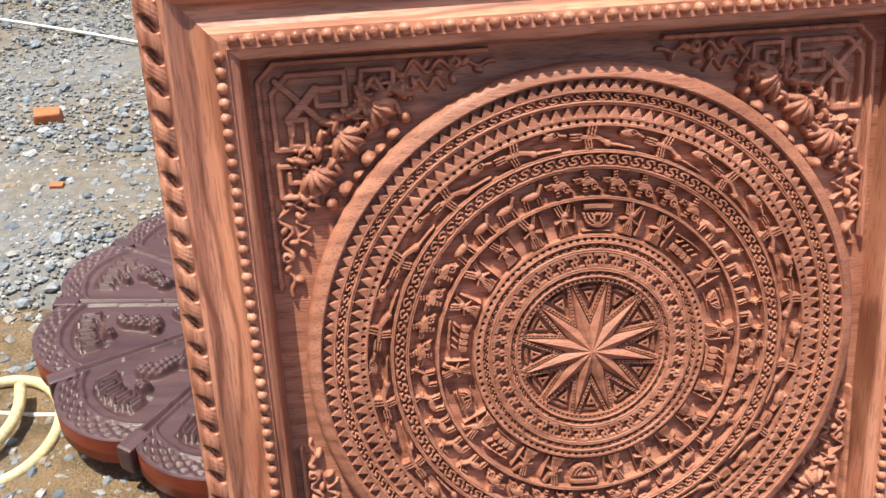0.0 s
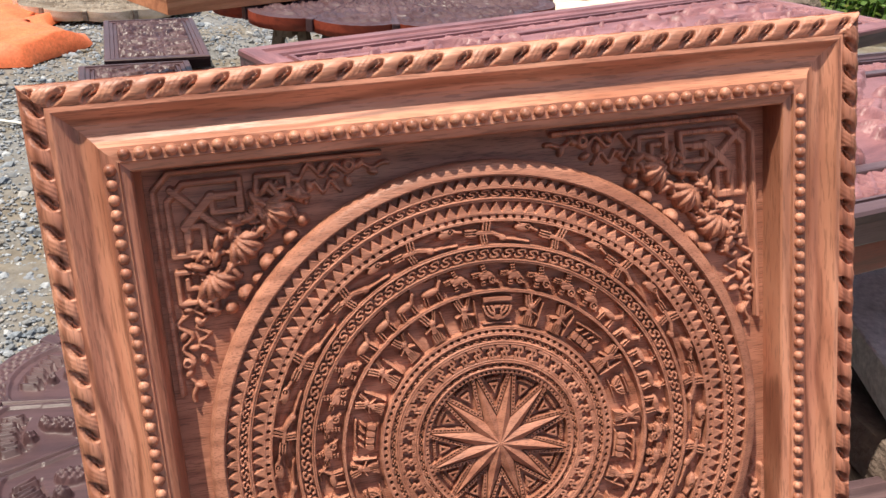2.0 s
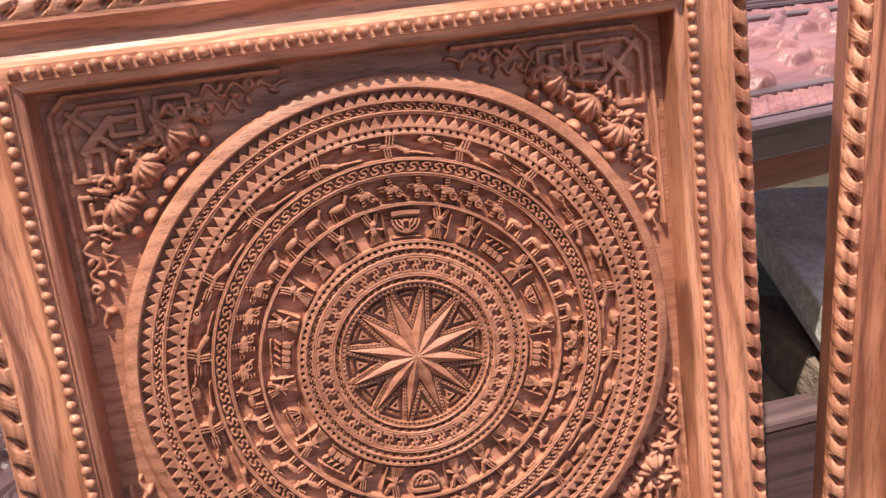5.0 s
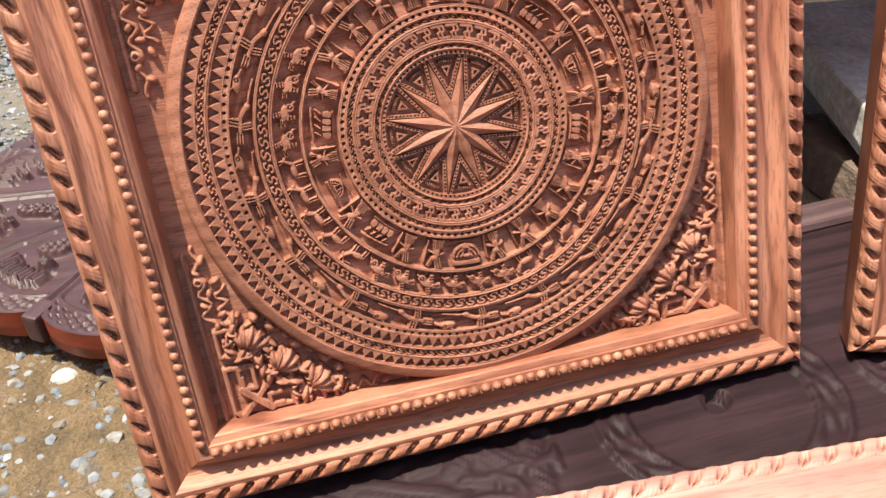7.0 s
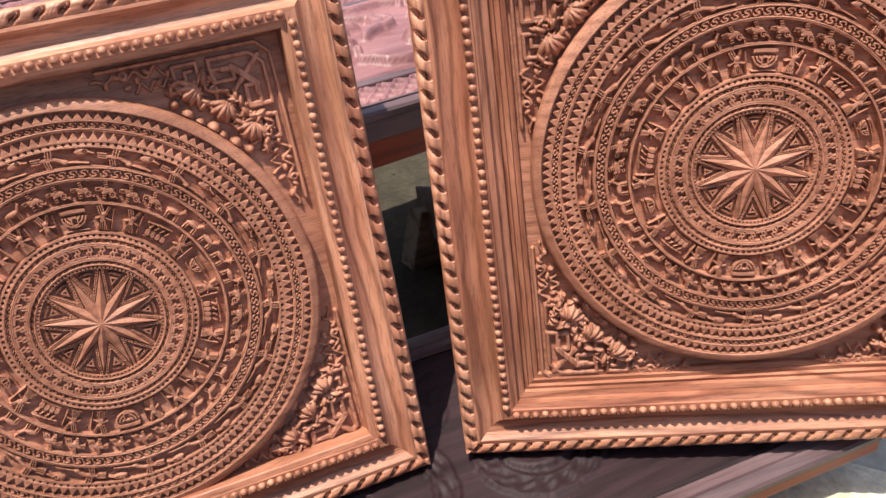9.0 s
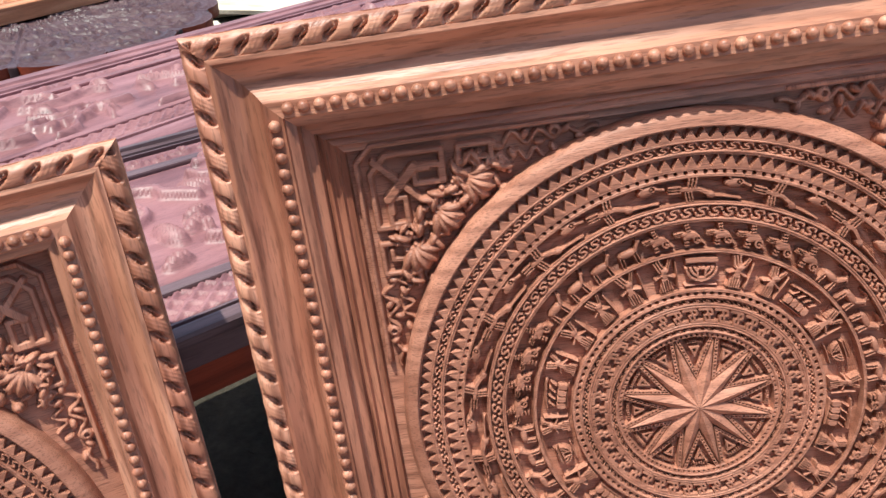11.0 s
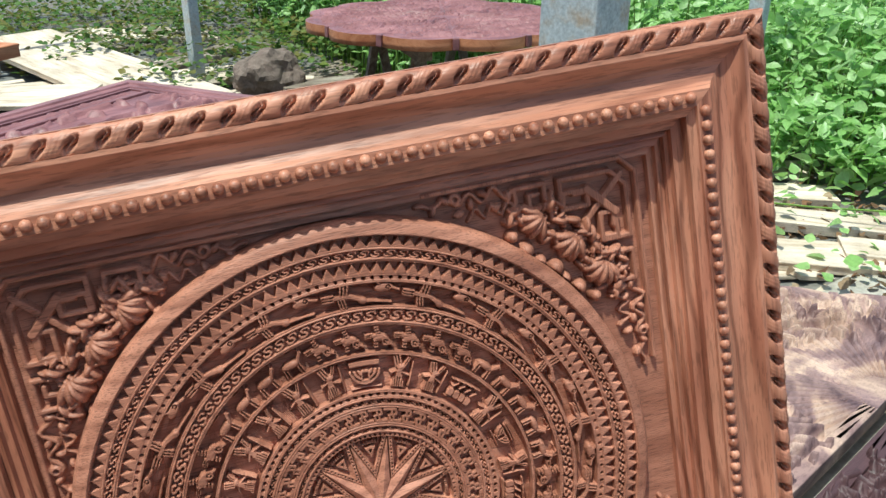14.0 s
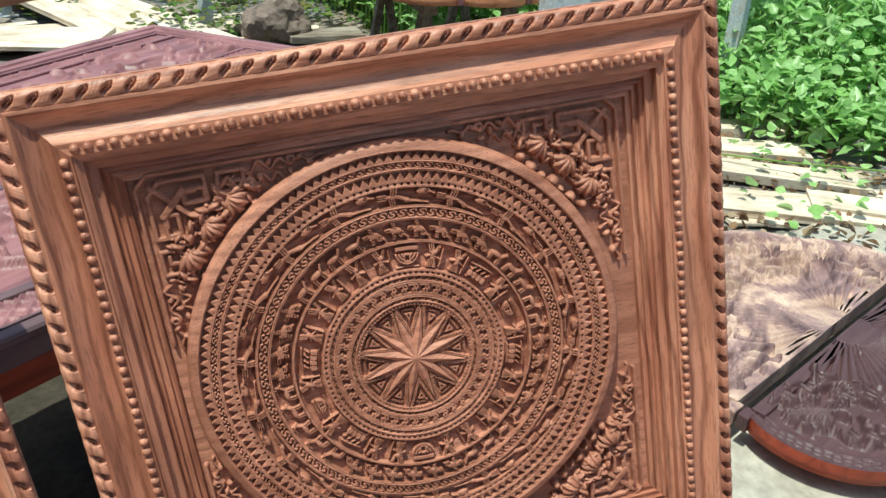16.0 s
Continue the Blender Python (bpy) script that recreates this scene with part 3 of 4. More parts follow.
# ---- frames ----
def rail_mesh(reach, half, profile):
    """The upper rail, mitred at both ends, of half length reach; profile: (inward from the outer edge, height)."""
    verts, faces = [], []
    n = len(profile)
    for d, h in profile:
        verts += [(-(reach - d), half - d, h), (reach - d, half - d, h)]
    for k in range(n):
        a, b = 2 * k, 2 * ((k + 1) % n)
        faces.append((a, a + 1, b + 1, b))
    faces.append(tuple(range(0, 2 * n, 2)))
    faces.append(tuple(range(2 * n - 1, 0, -2)))
    mesh = raw_mesh("rail", verts, faces)
    bm = bmesh.new()
    bm.from_mesh(mesh)
    bmesh.ops.recalc_face_normals(bm, faces=bm.faces)
    bm.to_mesh(mesh)
    bm.free()
    return mesh


def rope_mesh(reach, half, width, base, twists):
    """A half-round rope with slanting strands; every other strand has a leaf of grooves, and pits lie between the strands."""
    ns, nw = twists * 28, 35
    s = np.linspace(-reach, reach, ns + 1)
    w = np.linspace(0, 1, nw)
    ss, ww = np.meshgrid(s, w, indexing="ij")
    a = np.pi * ww
    phase = (ss + reach) / (2 * reach) * twists + 0.85 * (ww - 0.5)
    k = np.floor(phase)
    f = phase - k
    strand = np.sin(np.pi * np.clip((f - 0.44) / 0.56, 0, 1)) ** 0.5
    pit = f < 0.44
    hole = np.clip((1 - ((f - 0.22) / 0.22) ** 2 - ((ww - 0.50) / 0.28) ** 2) * 3.6, 0, 1)
    rung = np.exp(-(((f - 0.22) / 0.055) ** 2))
    bridge = np.exp(-(((ww - 0.50 - 0.25 * (f - 0.22)) / 0.035) ** 2))
    radius = width / 2 * (0.88 + 0.12 * strand)
    radius = np.where(pit, width / 2 * 0.92, radius)
    radius = radius - width * 0.45 * hole * (1 - 0.7 * np.maximum(0.35 * bridge, rung))
    leaf = (k % 2 == 0) & ~pit
    radius = radius - np.where(leaf, 0.00045 * (np.sin(f * 38 + ww * 5) > 0.1), 0)
    y = half - width / 2 + np.cos(a) * radius
    z = base + np.sin(a) * radius * 0.88
    x = np.clip(ss, half - reach - y, reach - half + y)
    mesh = sheet_mesh("rope_moulding", np.stack([x, y, z], -1))
    bm = bmesh.new()
    bm.from_mesh(mesh)
    bmesh.ops.remove_doubles(bm, verts=bm.verts, dist=1e-6)
    bm.to_mesh(mesh)
    bm.free()
    mesh.flip_normals()
    return smooth(mesh)


def bead_mesh(r):
    bm = bmesh.new()
    bmesh.ops.create_uvsphere(bm, u_segments=10, v_segments=6, radius=r)
    bmesh.ops.delete(bm, geom=[v for v in bm.verts if v.co.z < -0.6 * r], context="VERTS")
    mesh = bpy.data.meshes.new("bead")
    bm.to_mesh(mesh)
    bm.free()
    return smooth(mesh)


def carved_panel(name, m, half, bead_in, beads, profile, twists, material, label, drum=True, offset=(0.0, 0.0), carving=(0.0, 0.0), flare=(0.0, 0.0, 0.0)):
    """A framed panel: x to the right, y up its face, z out of it; the drum's face lies at z = 0 and the field lies deep behind it."""
    panel = thing(name, m, label, "carved panel", "framed drum panels")
    ox, oy = offset
    hx, hy = half
    shift = Matrix.Translation((ox, oy, 0))
    depth = profile[-2][0] - 0.035
    board = box(2 * (hx - depth), 2 * (hy - depth), 0.010, 0.0)
    part("backboard", board, CARVED if drum else material, panel, "", shift @ Matrix.Translation((0, 0, FLOOR - 0.0105)))
    bead = bead_mesh(0.0060)
    bead.materials.append(material)

    def bend(v, side):
        """The hand-made frame is out of square: its upper right corner flares."""
        turn = Matrix.Rotation(math.pi / 2 * side, 3, "Z")
        w = turn @ Vector(v)
        a, b = (w.x + hx) / (2 * hx), (w.y + hy) / (2 * hy)
        w.x, w.y = w.x + a * (flare[0] + flare[1] * b), w.y + flare[2] * a * b
        return turn.transposed() @ w

    def bent(mesh, side):
        for v in mesh.vertices:
            v.co = bend(v.co, side)
        return mesh

    for side in range(4):
        reach, out = (hx, hy) if side % 2 == 0 else (hy, hx)
        turn = shift @ pose(0, 0, 0, 0, 0, 90 * side)
        frame_rail = part("frame_rail", bent(rail_mesh(reach, out, profile), side), material, panel, "", turn)
        part("rope_moulding", bent(rope_mesh(reach, out, 0.026, 0.007, round(twists * reach / hx)), side), material, frame_rail, "twisted rope edge with pierced strands")
        count = round(beads * reach / hx)
        for k in range(count):
            s = (reach - bead_in) * (2 * (k + 1) / (count + 1) - 1)
            part("bead", bead, None, frame_rail, "", Matrix.Translation(bend((s, out - bead_in, 0.0170), side)))
    if drum:
        for ring_name, mesh in RING_MESHES:
            part(ring_name, mesh, None, panel)
        for side in range(4):
            part("corner_carving", CORNER_MESH, None, panel, "fretwork corner with three lotus heads and vines", Matrix.Translation((*carving, 0)) @ pose(0, 0, 0, 0, 0, 90 * side))
    return panel


def cove(d0, h0, d1, h1, dip, n=7):
    return [(d0 + (d1 - d0) * k / n, h0 + (h1 - h0) * k / n - dip * math.sin(math.pi * k / n)) for k in range(n + 1)]


SMALL = [(0.0, -0.036), (0.0, 0.008), (0.022, 0.008), (0.0225, 0.0155), (0.027, 0.0160)] + cove(0.028, 0.0155, 0.058, 0.0095, 0.0085) + [(0.0635, 0.0165), (0.078, 0.0165), (0.079, 0.0135), (0.0865, 0.0115), (0.088, 0.009), (0.0885, -0.012), (0.0885, -0.036)]
LARGE = [(0.0, -0.040), (0.0, 0.008), (0.022, 0.008), (0.0225, 0.0155), (0.027, 0.0160)] + cove(0.028, 0.0155, 0.062, 0.0095, 0.0095) + [(0.0675, 0.0165), (0.083, 0.0165), (0.084, 0.0135), (0.0925, 0.010), (0.0935, -0.001), (0.104, -0.003), (0.105, -0.010), (0.1105, -0.008), (0.112, -0.014), (0.119, -0.0125), (0.120, -0.018), (0.127, -0.017), (0.128, -0.022), (0.128, -0.040)]
PANEL_1 = Matrix(((0.9805, -0.131, 0.1464, 0.3897), (0.181, 0.3127, -0.9324, 0.9479), (0.0763, 0.9408, 0.3303, 0.4473), (0, 0, 0, 1)))
PANEL_2 = Matrix(((0.9557, -0.0699, -0.2858, 1.2898), (-0.262, 0.24, -0.9348, 0.8889), (0.1339, 0.9683, 0.2111, 0.6207), (0, 0, 0, 1)))
carved_panel("carved_panel", PANEL_1, (0.4135, 0.399), 0.0705, 48, SMALL, 29, RAW, "square red wood panel carved with a bronze drum, leaning back", offset=(-0.007, 0.016), carving=(-0.003, 0.003), flare=(-0.005, 0.025, 0.005))
carved_panel("carved_panel", PANEL_2, (0.457, 0.438), 0.0745, 50, LARGE, 34, RAW, "larger red wood drum panel with stepped inner moulding, leaning back", offset=(0.012, -0.005), carving=(0.009, -0.010))


# ---- ground ----
def ground_mesh():
    a = np.concatenate([[-400, -60, -15, -6], np.linspace(-3.5, 6.5, 120), [10, 20, 60, 400]])
    b = np.concatenate([[-400, -60, -10, -3], np.linspace(-1, 8, 110), [12, 25, 60, 400]])
    x, y = np.meshgrid(a, b, indexing="ij")
    z = np.zeros(x.shape)
    for i in range(x.shape[0]):
        for j in range(x.shape[1]):
            z[i, j] = 0.012 * noise.noise((x[i, j] * 1.7, y[i, j] * 1.7, 0)) + 0.006 * noise.noise((x[i, j] * 6, y[i, j] * 6, 3)) - 0.006
    return sheet_mesh("ground", np.stack([x, y, z], -1))


def drift_mesh(name, x0, x1, y0, y1):
    """A low drift of loose soil with an uneven edge."""
    x, y = np.meshgrid(np.linspace(x0, x1, 110), np.linspace(y0, y1, 110), indexing="ij")
    z = np.zeros(x.shape)
    for i in range(x.shape[0]):
        for j in range(x.shape[1]):
            edge = 1 - max(abs(2 * (x[i, j] - x0) / (x1 - x0) - 1), abs(2 * (y[i, j] - y0) / (y1 - y0) - 1)) ** 2
            lump = 0.5 * noise.noise((x[i, j] * 4, y[i, j] * 4, 2)) + 0.25 * noise.noise((x[i, j] * 13, y[i, j] * 13, 6))
            z[i, j] = min(0.012, 0.03 * (edge - 0.12 + 0.7 * lump)) + 0.005 * noise.noise((x[i, j] * 34, y[i, j] * 34, 1))
    return sheet_mesh(name, np.stack([x, y, np.maximum(z, -0.03)], -1))


whole("sand", drift_mesh("sand", -1.1, 0.55, 0.2, 1.5), SAND, Matrix(), "yellow sand drifted over the gravelly yard", "sand", kind="structure")
# near-black sheet added to deepen the shade on the ground round the table
whole("shaded_soil", drift_mesh("shaded_soil", 0.05, 2.5, 0.95, 4.6), SHADE_EARTH, Matrix(), "soil under the table and panels, their shade put into its colour", "soil", kind="structure")
whole("ground", ground_mesh(), EARTH, Matrix(), "dry sandy yard ground strewn with gravel", "ground", kind="structure")


def ball_points(rng, rx, ry, rz, rough=0.18):
    """A lumpy stone of 12 corners and 20 faces."""
    g = (1 + 5 ** 0.5) / 2
    pts = [(-1, g, 0), (1, g, 0), (-1, -g, 0), (1, -g, 0), (0, -1, g), (0, 1, g), (0, -1, -g), (0, 1, -g), (g, 0, -1), (g, 0, 1), (-g, 0, -1), (-g, 0, 1)]
    return [Vector((x * rx, y * ry, z * rz)) / 1.9 * (1 + rng.uniform(-rough, rough)) for x, y, z in pts]


BALL = [(0, 11, 5), (0, 5, 1), (0, 1, 7), (0, 7, 10), (0, 10, 11), (1, 5, 9), (5, 11, 4), (11, 10, 2), (10, 7, 6), (7, 1, 8), (3, 9, 4), (3, 4, 2), (3, 2, 6), (3, 6, 8), (3, 8, 9), (4, 9, 5), (2, 4, 11), (6, 2, 10), (8, 6, 7), (9, 8, 1)]


def scatter(name, spots, material, label, category, seed, flat=0.6):
    """Loose stones joined into one sheet; spots: (x, y, z, size)."""
    rng = random.Random(seed)
    verts, faces = [], []
    for x, y, z, s in spots:
        turn = Euler((rng.uniform(-0.4, 0.4), rng.uniform(-0.4, 0.4), rng.uniform(0, 6.3))).to_matrix()
        base = len(verts)
        for p in ball_points(rng, s * rng.uniform(0.7, 1.3), s * rng.uniform(0.6, 1.0), s * flat * rng.uniform(0.6, 1.1), 0.2):
            verts.append(tuple(turn @ p + Vector((x, y, z))))
        faces += [tuple(base + i for i in f) for f in BALL]
    return whole(name, raw_mesh(name, verts, faces), material, Matrix(), label, category, kind="stuff")


rng = random.Random(4)
spots = []
for k in range(46000):
    y = 0.75 + 5.6 * rng.random() ** 1.6
    x = rng.uniform(-0.62 * y - 0.35, 0.25)
    s = (0.0035 + 0.004 * rng.random() + (0.017 * rng.random() ** 3 if rng.random() < 0.2 else 0)) * (0.75 + 0.14 * y)
    if y < 1.2 + 0.2 * noise.noise((x * 3, y * 3, 8)) and rng.random() < 0.8:
        continue
    if noise.noise((x * 2.3, y * 2.3, 5)) + rng.random() * 0.9 > 0.05:
        spots.append((x, y, -0.002, s))
for k in range(12000):
    x, y = rng.uniform(-0.85, 0.25), rng.uniform(0.45, 1.35)
    if noise.noise((x * 5, y * 5, 3)) + 0.6 * rng.random() > 0.10:
        spots.append((x, y, 0.010, 0.0016 + 0.012 * rng.random() ** 6))
scatter("gravel", spots, STONES, "grey and white crushed gravel on sandy ground", "gravel", 5)
spots = [(rng.uniform(0.75, 2.3), rng.uniform(0.5, 2.2), 0.0, 0.005 + 0.012 * rng.random() ** 2) for _ in range(900)]
scatter("gravel", spots, STONES, "loose gravel between the boards", "gravel", 6)
for x, y, s, turn in ((-0.99, 2.37, 0.05, 20), (-2.1, 4.75, 0.07, 60), (-0.78, 1.98, 0.022, 10)):
    whole("brick_fragment", box(s * 1.5, s, s * 0.6, s * 0.12, s * 0.1, 3), BRICK, pose(x, y, -0.004, 4, 3, turn), "broken piece of red brick lying on gravel", "brick", "brick fragments")
stone = bmesh.new()
bmesh.ops.create_icosphere(stone, subdivisions=2, radius=0.017)
for v in stone.verts:
    v.co = Vector((v.co.x * 1.15, v.co.y * 0.8, v.co.z * 0.7)) * (1 + 0.25 * noise.noise(v.co * 60))
whole("pebble", stone, CABLE, pose(-0.19, 1.03, 0.012, 0, 0, 30), "white angular pebble on yellow sand", "stone")

# pale ground on the right, worn concrete
whole("concrete_slab", box(2.3, 2.6, 0.05, 0.01), CONCRETE, pose(2.75, 0.35, -0.04, 0, 0, 8), "worn pale concrete slab flush with the ground", "concrete slab")
whole("stone_slab", box(0.42, 0.34, 0.07, 0.012, 0.012, 3), SLAB, pose(1.50, 0.62, 0.0, 0, 0, -32), "cream rough stone slab lying on the ground", "stone slab")


# ---- carved surfaces for the stained pieces ----
def field_mesh(name, sx, sy, height, step_size=0.006):
    """A carved rectangle centred on its own origin, height over it, edges closed down."""
    nx, ny = max(8, int(sx / step_size)), max(8, int(sy / step_size))
    x, y = np.meshgrid(np.linspace(-sx / 2, sx / 2, nx), np.linspace(-sy / 2, sy / 2, ny), indexing="ij")
    z = height(x, y)
    z[0], z[-1], z[:, 0], z[:, -1] = -0.004, -0.004, -0.004, -0.004
    return sheet_mesh(name, np.stack([x, y, z], -1))


def landscape(seed, strength=0.009, sx=1.0, sy=1.0, dense=False):
    """Carved scenery: ridges of hills, clouds, branches and leaf clumps in relief."""
    rng = random.Random(seed)
    strokes = []
    for k in range(34):
        x, y = rng.uniform(-sx / 2, sx / 2), rng.uniform(-sy / 2, sy / 2)
        a, line = rng.uniform(-0.5, 0.5), [(x, y)]
        for _ in range(rng.randint(4, 8)):
            a += rng.uniform(-0.8, 0.8)
            x, y = x + 0.035 * math.cos(a), y + 0.022 * math.sin(a)
            line.append((x, y))
        strokes.append((line, rng.uniform(0.008, 0.02), rng.uniform(0.5, 1.0)))
    clumps = [(rng.uniform(-sx / 2, sx / 2), rng.uniform(-sy / 2, sy / 2), rng.uniform(0.012, 0.04), rng.uniform(0, 3)) for _ in range(46)]

    def height(x, y):
        z = np.zeros(x.shape)
        for line, width, h in strokes:
            z = np.maximum(z, stroke(x, y, line, width, h * strength, 0.003))
        for cx, cy, r, a in clumps:
            d = dome(x, y, cx, cy, r, r * 0.5, a, strength, 0.5)
            z = np.maximum(z, d * (0.75 + 0.25 * np.sin((x + y) * 420 + cx * 90)))
        if dense:
            u, v = x + 0.03 * np.sin(y * 31 + seed), y + 0.03 * np.sin(x * 27 + 2 * seed)
            islands = np.sin(u * 58 + seed) * np.sin(v * 66 + 2.2 * np.sin(u * 23)) + 0.5 * np.sin(u * 131 + v * 97)
            veins = 0.72 + 0.28 * np.sin(u * 330 + 4 * np.sin(v * 60))
            z = np.maximum(z, strength * 0.8 * np.clip((islands - 0.05) * 3.2, 0, 1) * veins)
        return z

    return height


def lattice(x, y):
    u, v = (x + y) * 30, (x - y) * 30
    bars = np.minimum(np.abs((u % 1) - 0.5), np.abs((v % 1) - 0.5))
    return np.where(bars < 0.13, 0.004, np.where(np.hypot((u % 1) - 0.0, (v % 1) - 0.0) < 0.22, 0.003, 0.0))


def scrolls(seed):
    rng = random.Random(seed)

    def height(x, y):
        z = np.zeros(x.shape)
        for k in range(40):
            cx = -0.9 + k * 0.045
            e = np.hypot(x - cx, y - 0.006 * math.sin(k * 2.0))
            z = np.maximum(z, np.where((e < 0.014) & (e > 0.007), 0.006, 0))
            z = np.maximum(z, dome(x, y, cx + 0.022, 0.004 * math.cos(k), 0.013, 0.005, k, 0.006, 0.5))
        return z + 0 * rng.random()

    return height


def bar_mesh(length, profile):
    """A moulding along x; profile: (y, z) round its section."""
    n = len(profile)
    verts = [(s * length / 2 - (s * y if mitre else 0), y, z) for y, z, mitre in profile for s in (-1, 1)]
    faces = [(2 * k, 2 * k + 1, 2 * ((k + 1) % n) + 1, 2 * ((k + 1) % n)) for k in range(n)]
    faces += [tuple(range(0, 2 * n, 2)), tuple(range(2 * n - 1, 0, -2))]
    bm = bmesh.new()
    vs = [bm.verts.new(v) for v in verts]
    for f in faces:
        bm.faces.new([vs[i] for i in f])
    bmesh.ops.recalc_face_normals(bm, faces=bm.faces)
    mesh = bpy.data.meshes.new("border_rail")
    bm.to_mesh(mesh)
    bm.free()
    return mesh


def stained_panel(name, m, sx, sy, thick, border, material, edge, carved, label, category, seed, inner=0.0, grid=0.006, group=""):
    """A flat carved panel lying on its back: slab, four mitred border rails with a groove, a carved field; inner adds a second raised frame."""
    ob = thing(name, m, label, category, group)
    part("slab", box(sx - 0.004, sy - 0.004, thick, 0.003), edge, ob)
    prof = [(0.0, 0.0, 1), (0.0, 0.012, 1), (0.004, 0.016, 1), (border * 0.42, 0.018, 1), (border * 0.46, 0.012, 1), (border * 0.72, 0.011, 1), (border * 0.76, 0.003, 1), (border * 0.88, 0.003, 1), (border * 0.9, 0.010, 1), (border, 0.010, 1), (border, 0.0, 1)]
    for turn, length, off in ((0, sx, sy / 2), (180, sx, sy / 2), (90, sy, sx / 2), (270, sy, sx / 2)):
        part("border_rail", bar_mesh(length, prof), material, ob, "", Matrix.Translation((0, 0, thick - 0.001)) @ pose(0, 0, 0, 0, 0, turn) @ Matrix.Translation((0, -off, 0)))
    fx, fy = sx - 2 * border, sy - 2 * border
    if inner:
        strip = fy - 2 * inner
        part("scroll_strip", field_mesh("scroll_strip", fx, inner * 0.7, scrolls(seed), grid), carved, ob, "", Matrix.Translation((0, fy / 2 - inner * 0.4, thick + 0.005)))
        part("lattice_strip", field_mesh("lattice_strip", fx, inner * 0.8, lattice, grid * 0.7), carved, ob, "", Matrix.Translation((0, -fy / 2 + inner * 0.42, thick + 0.005)))
        for side in (-1, 1):
            part("dividing_rail", box(fx, 0.022, 0.012, 0.004), material, ob, "", Matrix.Translation((0, side * (strip / 2 + inner * 0.1), thick)))
        fy = strip - 0.01
    part("carved_field", field_mesh("carved_field", fx, fy, landscape(seed, 0.022, fx, fy, seed not in (31, 32)), grid), carved, ob, "relief of branches and clouds", Matrix.Translation((0, 0, thick + 0.006)))
    return ob


# the dark board on which the framed panels stand
def board_height(x, y):
    z = np.zeros(x.shape)
    for cx, r in ((-0.055, 0.155), (0.25, 0.11)):
        e = np.hypot((x - cx), (y + 0.05) * 1.05)
        z = np.maximum(z, np.where(np.abs(e - r) < 0.004, 0.006, 0))
        z = np.maximum(z, np.where(np.abs(e - r + 0.035) < 0.004, 0.006, 0))
        inside = (e < r) & (e > r - 0.035)
        a = np.arctan2(y + 0.05, x - cx)
        z = np.where(inside, np.maximum(z, 0.0035 + 0.003 * np.sin(a * 16 + (e - r) * 130) * np.sin((e - r) * 200)), z)
    e = np.hypot(x - 0.25, (y + 0.05) * 1.3)
    z = np.maximum(z, np.where(e < 0.07, 0.007 - 0.002 * np.cos(e * 160), 0))
    leaf = landscape(9, 0.009, 0.42, 0.3)
    z = np.where(x > 0.39, np.maximum(z, leaf(x - 0.56, y)), z)
    z = np.where(x < -0.27, np.maximum(z, leaf(x + 0.5, y)), z)
    for k in range(9):
        z = np.maximum(z, dome(x, y, 0.10 + 0.03 * math.sin(k * 2.0), 0.05 + 0.018 * k, 0.02, 0.008, k, 0.007, 0.5))
    return np.where(np.hypot(x + 0.055, y + 0.045) < 0.017, -0.02, z)


BOARD = Matrix.Translation((0.765, 0.905, 0.073)) @ pose(0, 0, 0, 0, -6.5, 9.3)
board = thing("dark_board", BOARD, "dark stained carved board lying under the framed panels", "carved board")
part("slab", box(1.47, 0.54, 0.008, 0.002), DARK, board)
for sy in (-1, 1):
    part("edge_strip", box(1.482, 0.03, 0.0285, 0.002), RUST, board, "rust red raw edge", Matrix.Translation((0, sy * 0.2635, -0.001)))
for sx in (-1, 1):
    part("edge_strip", box(0.03, 0.496, 0.0285, 0.002), RUST, board, "rust red raw edge", Matrix.Translation((sx * 0.726, 0, -0.001)))
PROF = [(0.0, 0.0, 1), (0.0, 0.010, 1), (0.004, 0.014, 1), (0.022, 0.018, 1), (0.030, 0.012, 1), (0.050, 0.010, 1), (0.055, 0.003, 1), (0.055, 0.0, 1)]
for turn, length, off in ((0, 1.484, 0.28), (180, 1.484, 0.28), (90, 0.56, 0.742), (270, 0.56, 0.742)):
    part("border_rail", bar_mesh(length, PROF), SLATE, board, "", Matrix.Translation((0, 0, 0.027)) @ pose(0, 0, 0, 0, 0, turn) @ Matrix.Translation((0, -off, 0)))
part("carved_field", field_mesh("carved_field", 1.374, 0.45, board_height, 0.004), DARK, board, "", Matrix.Translation((0, 0, 0.0295)))
whole("timber_block", box(0.42, 0.09, 0.062, 0.004, 0.003, 2), OLD, pose(0.70, 0.86, 0.0, 0, 0, 70), "grey timber block under the dark board", "timber", "blocks under boards")
whole("timber_block", box(0.42, 0.09, 0.105, 0.004, 0.003, 4), OLD, pose(1.20, 0.98, 0.0, 0, 0, 95), "thick timber block under the dark board", "timber", "blocks under boards")

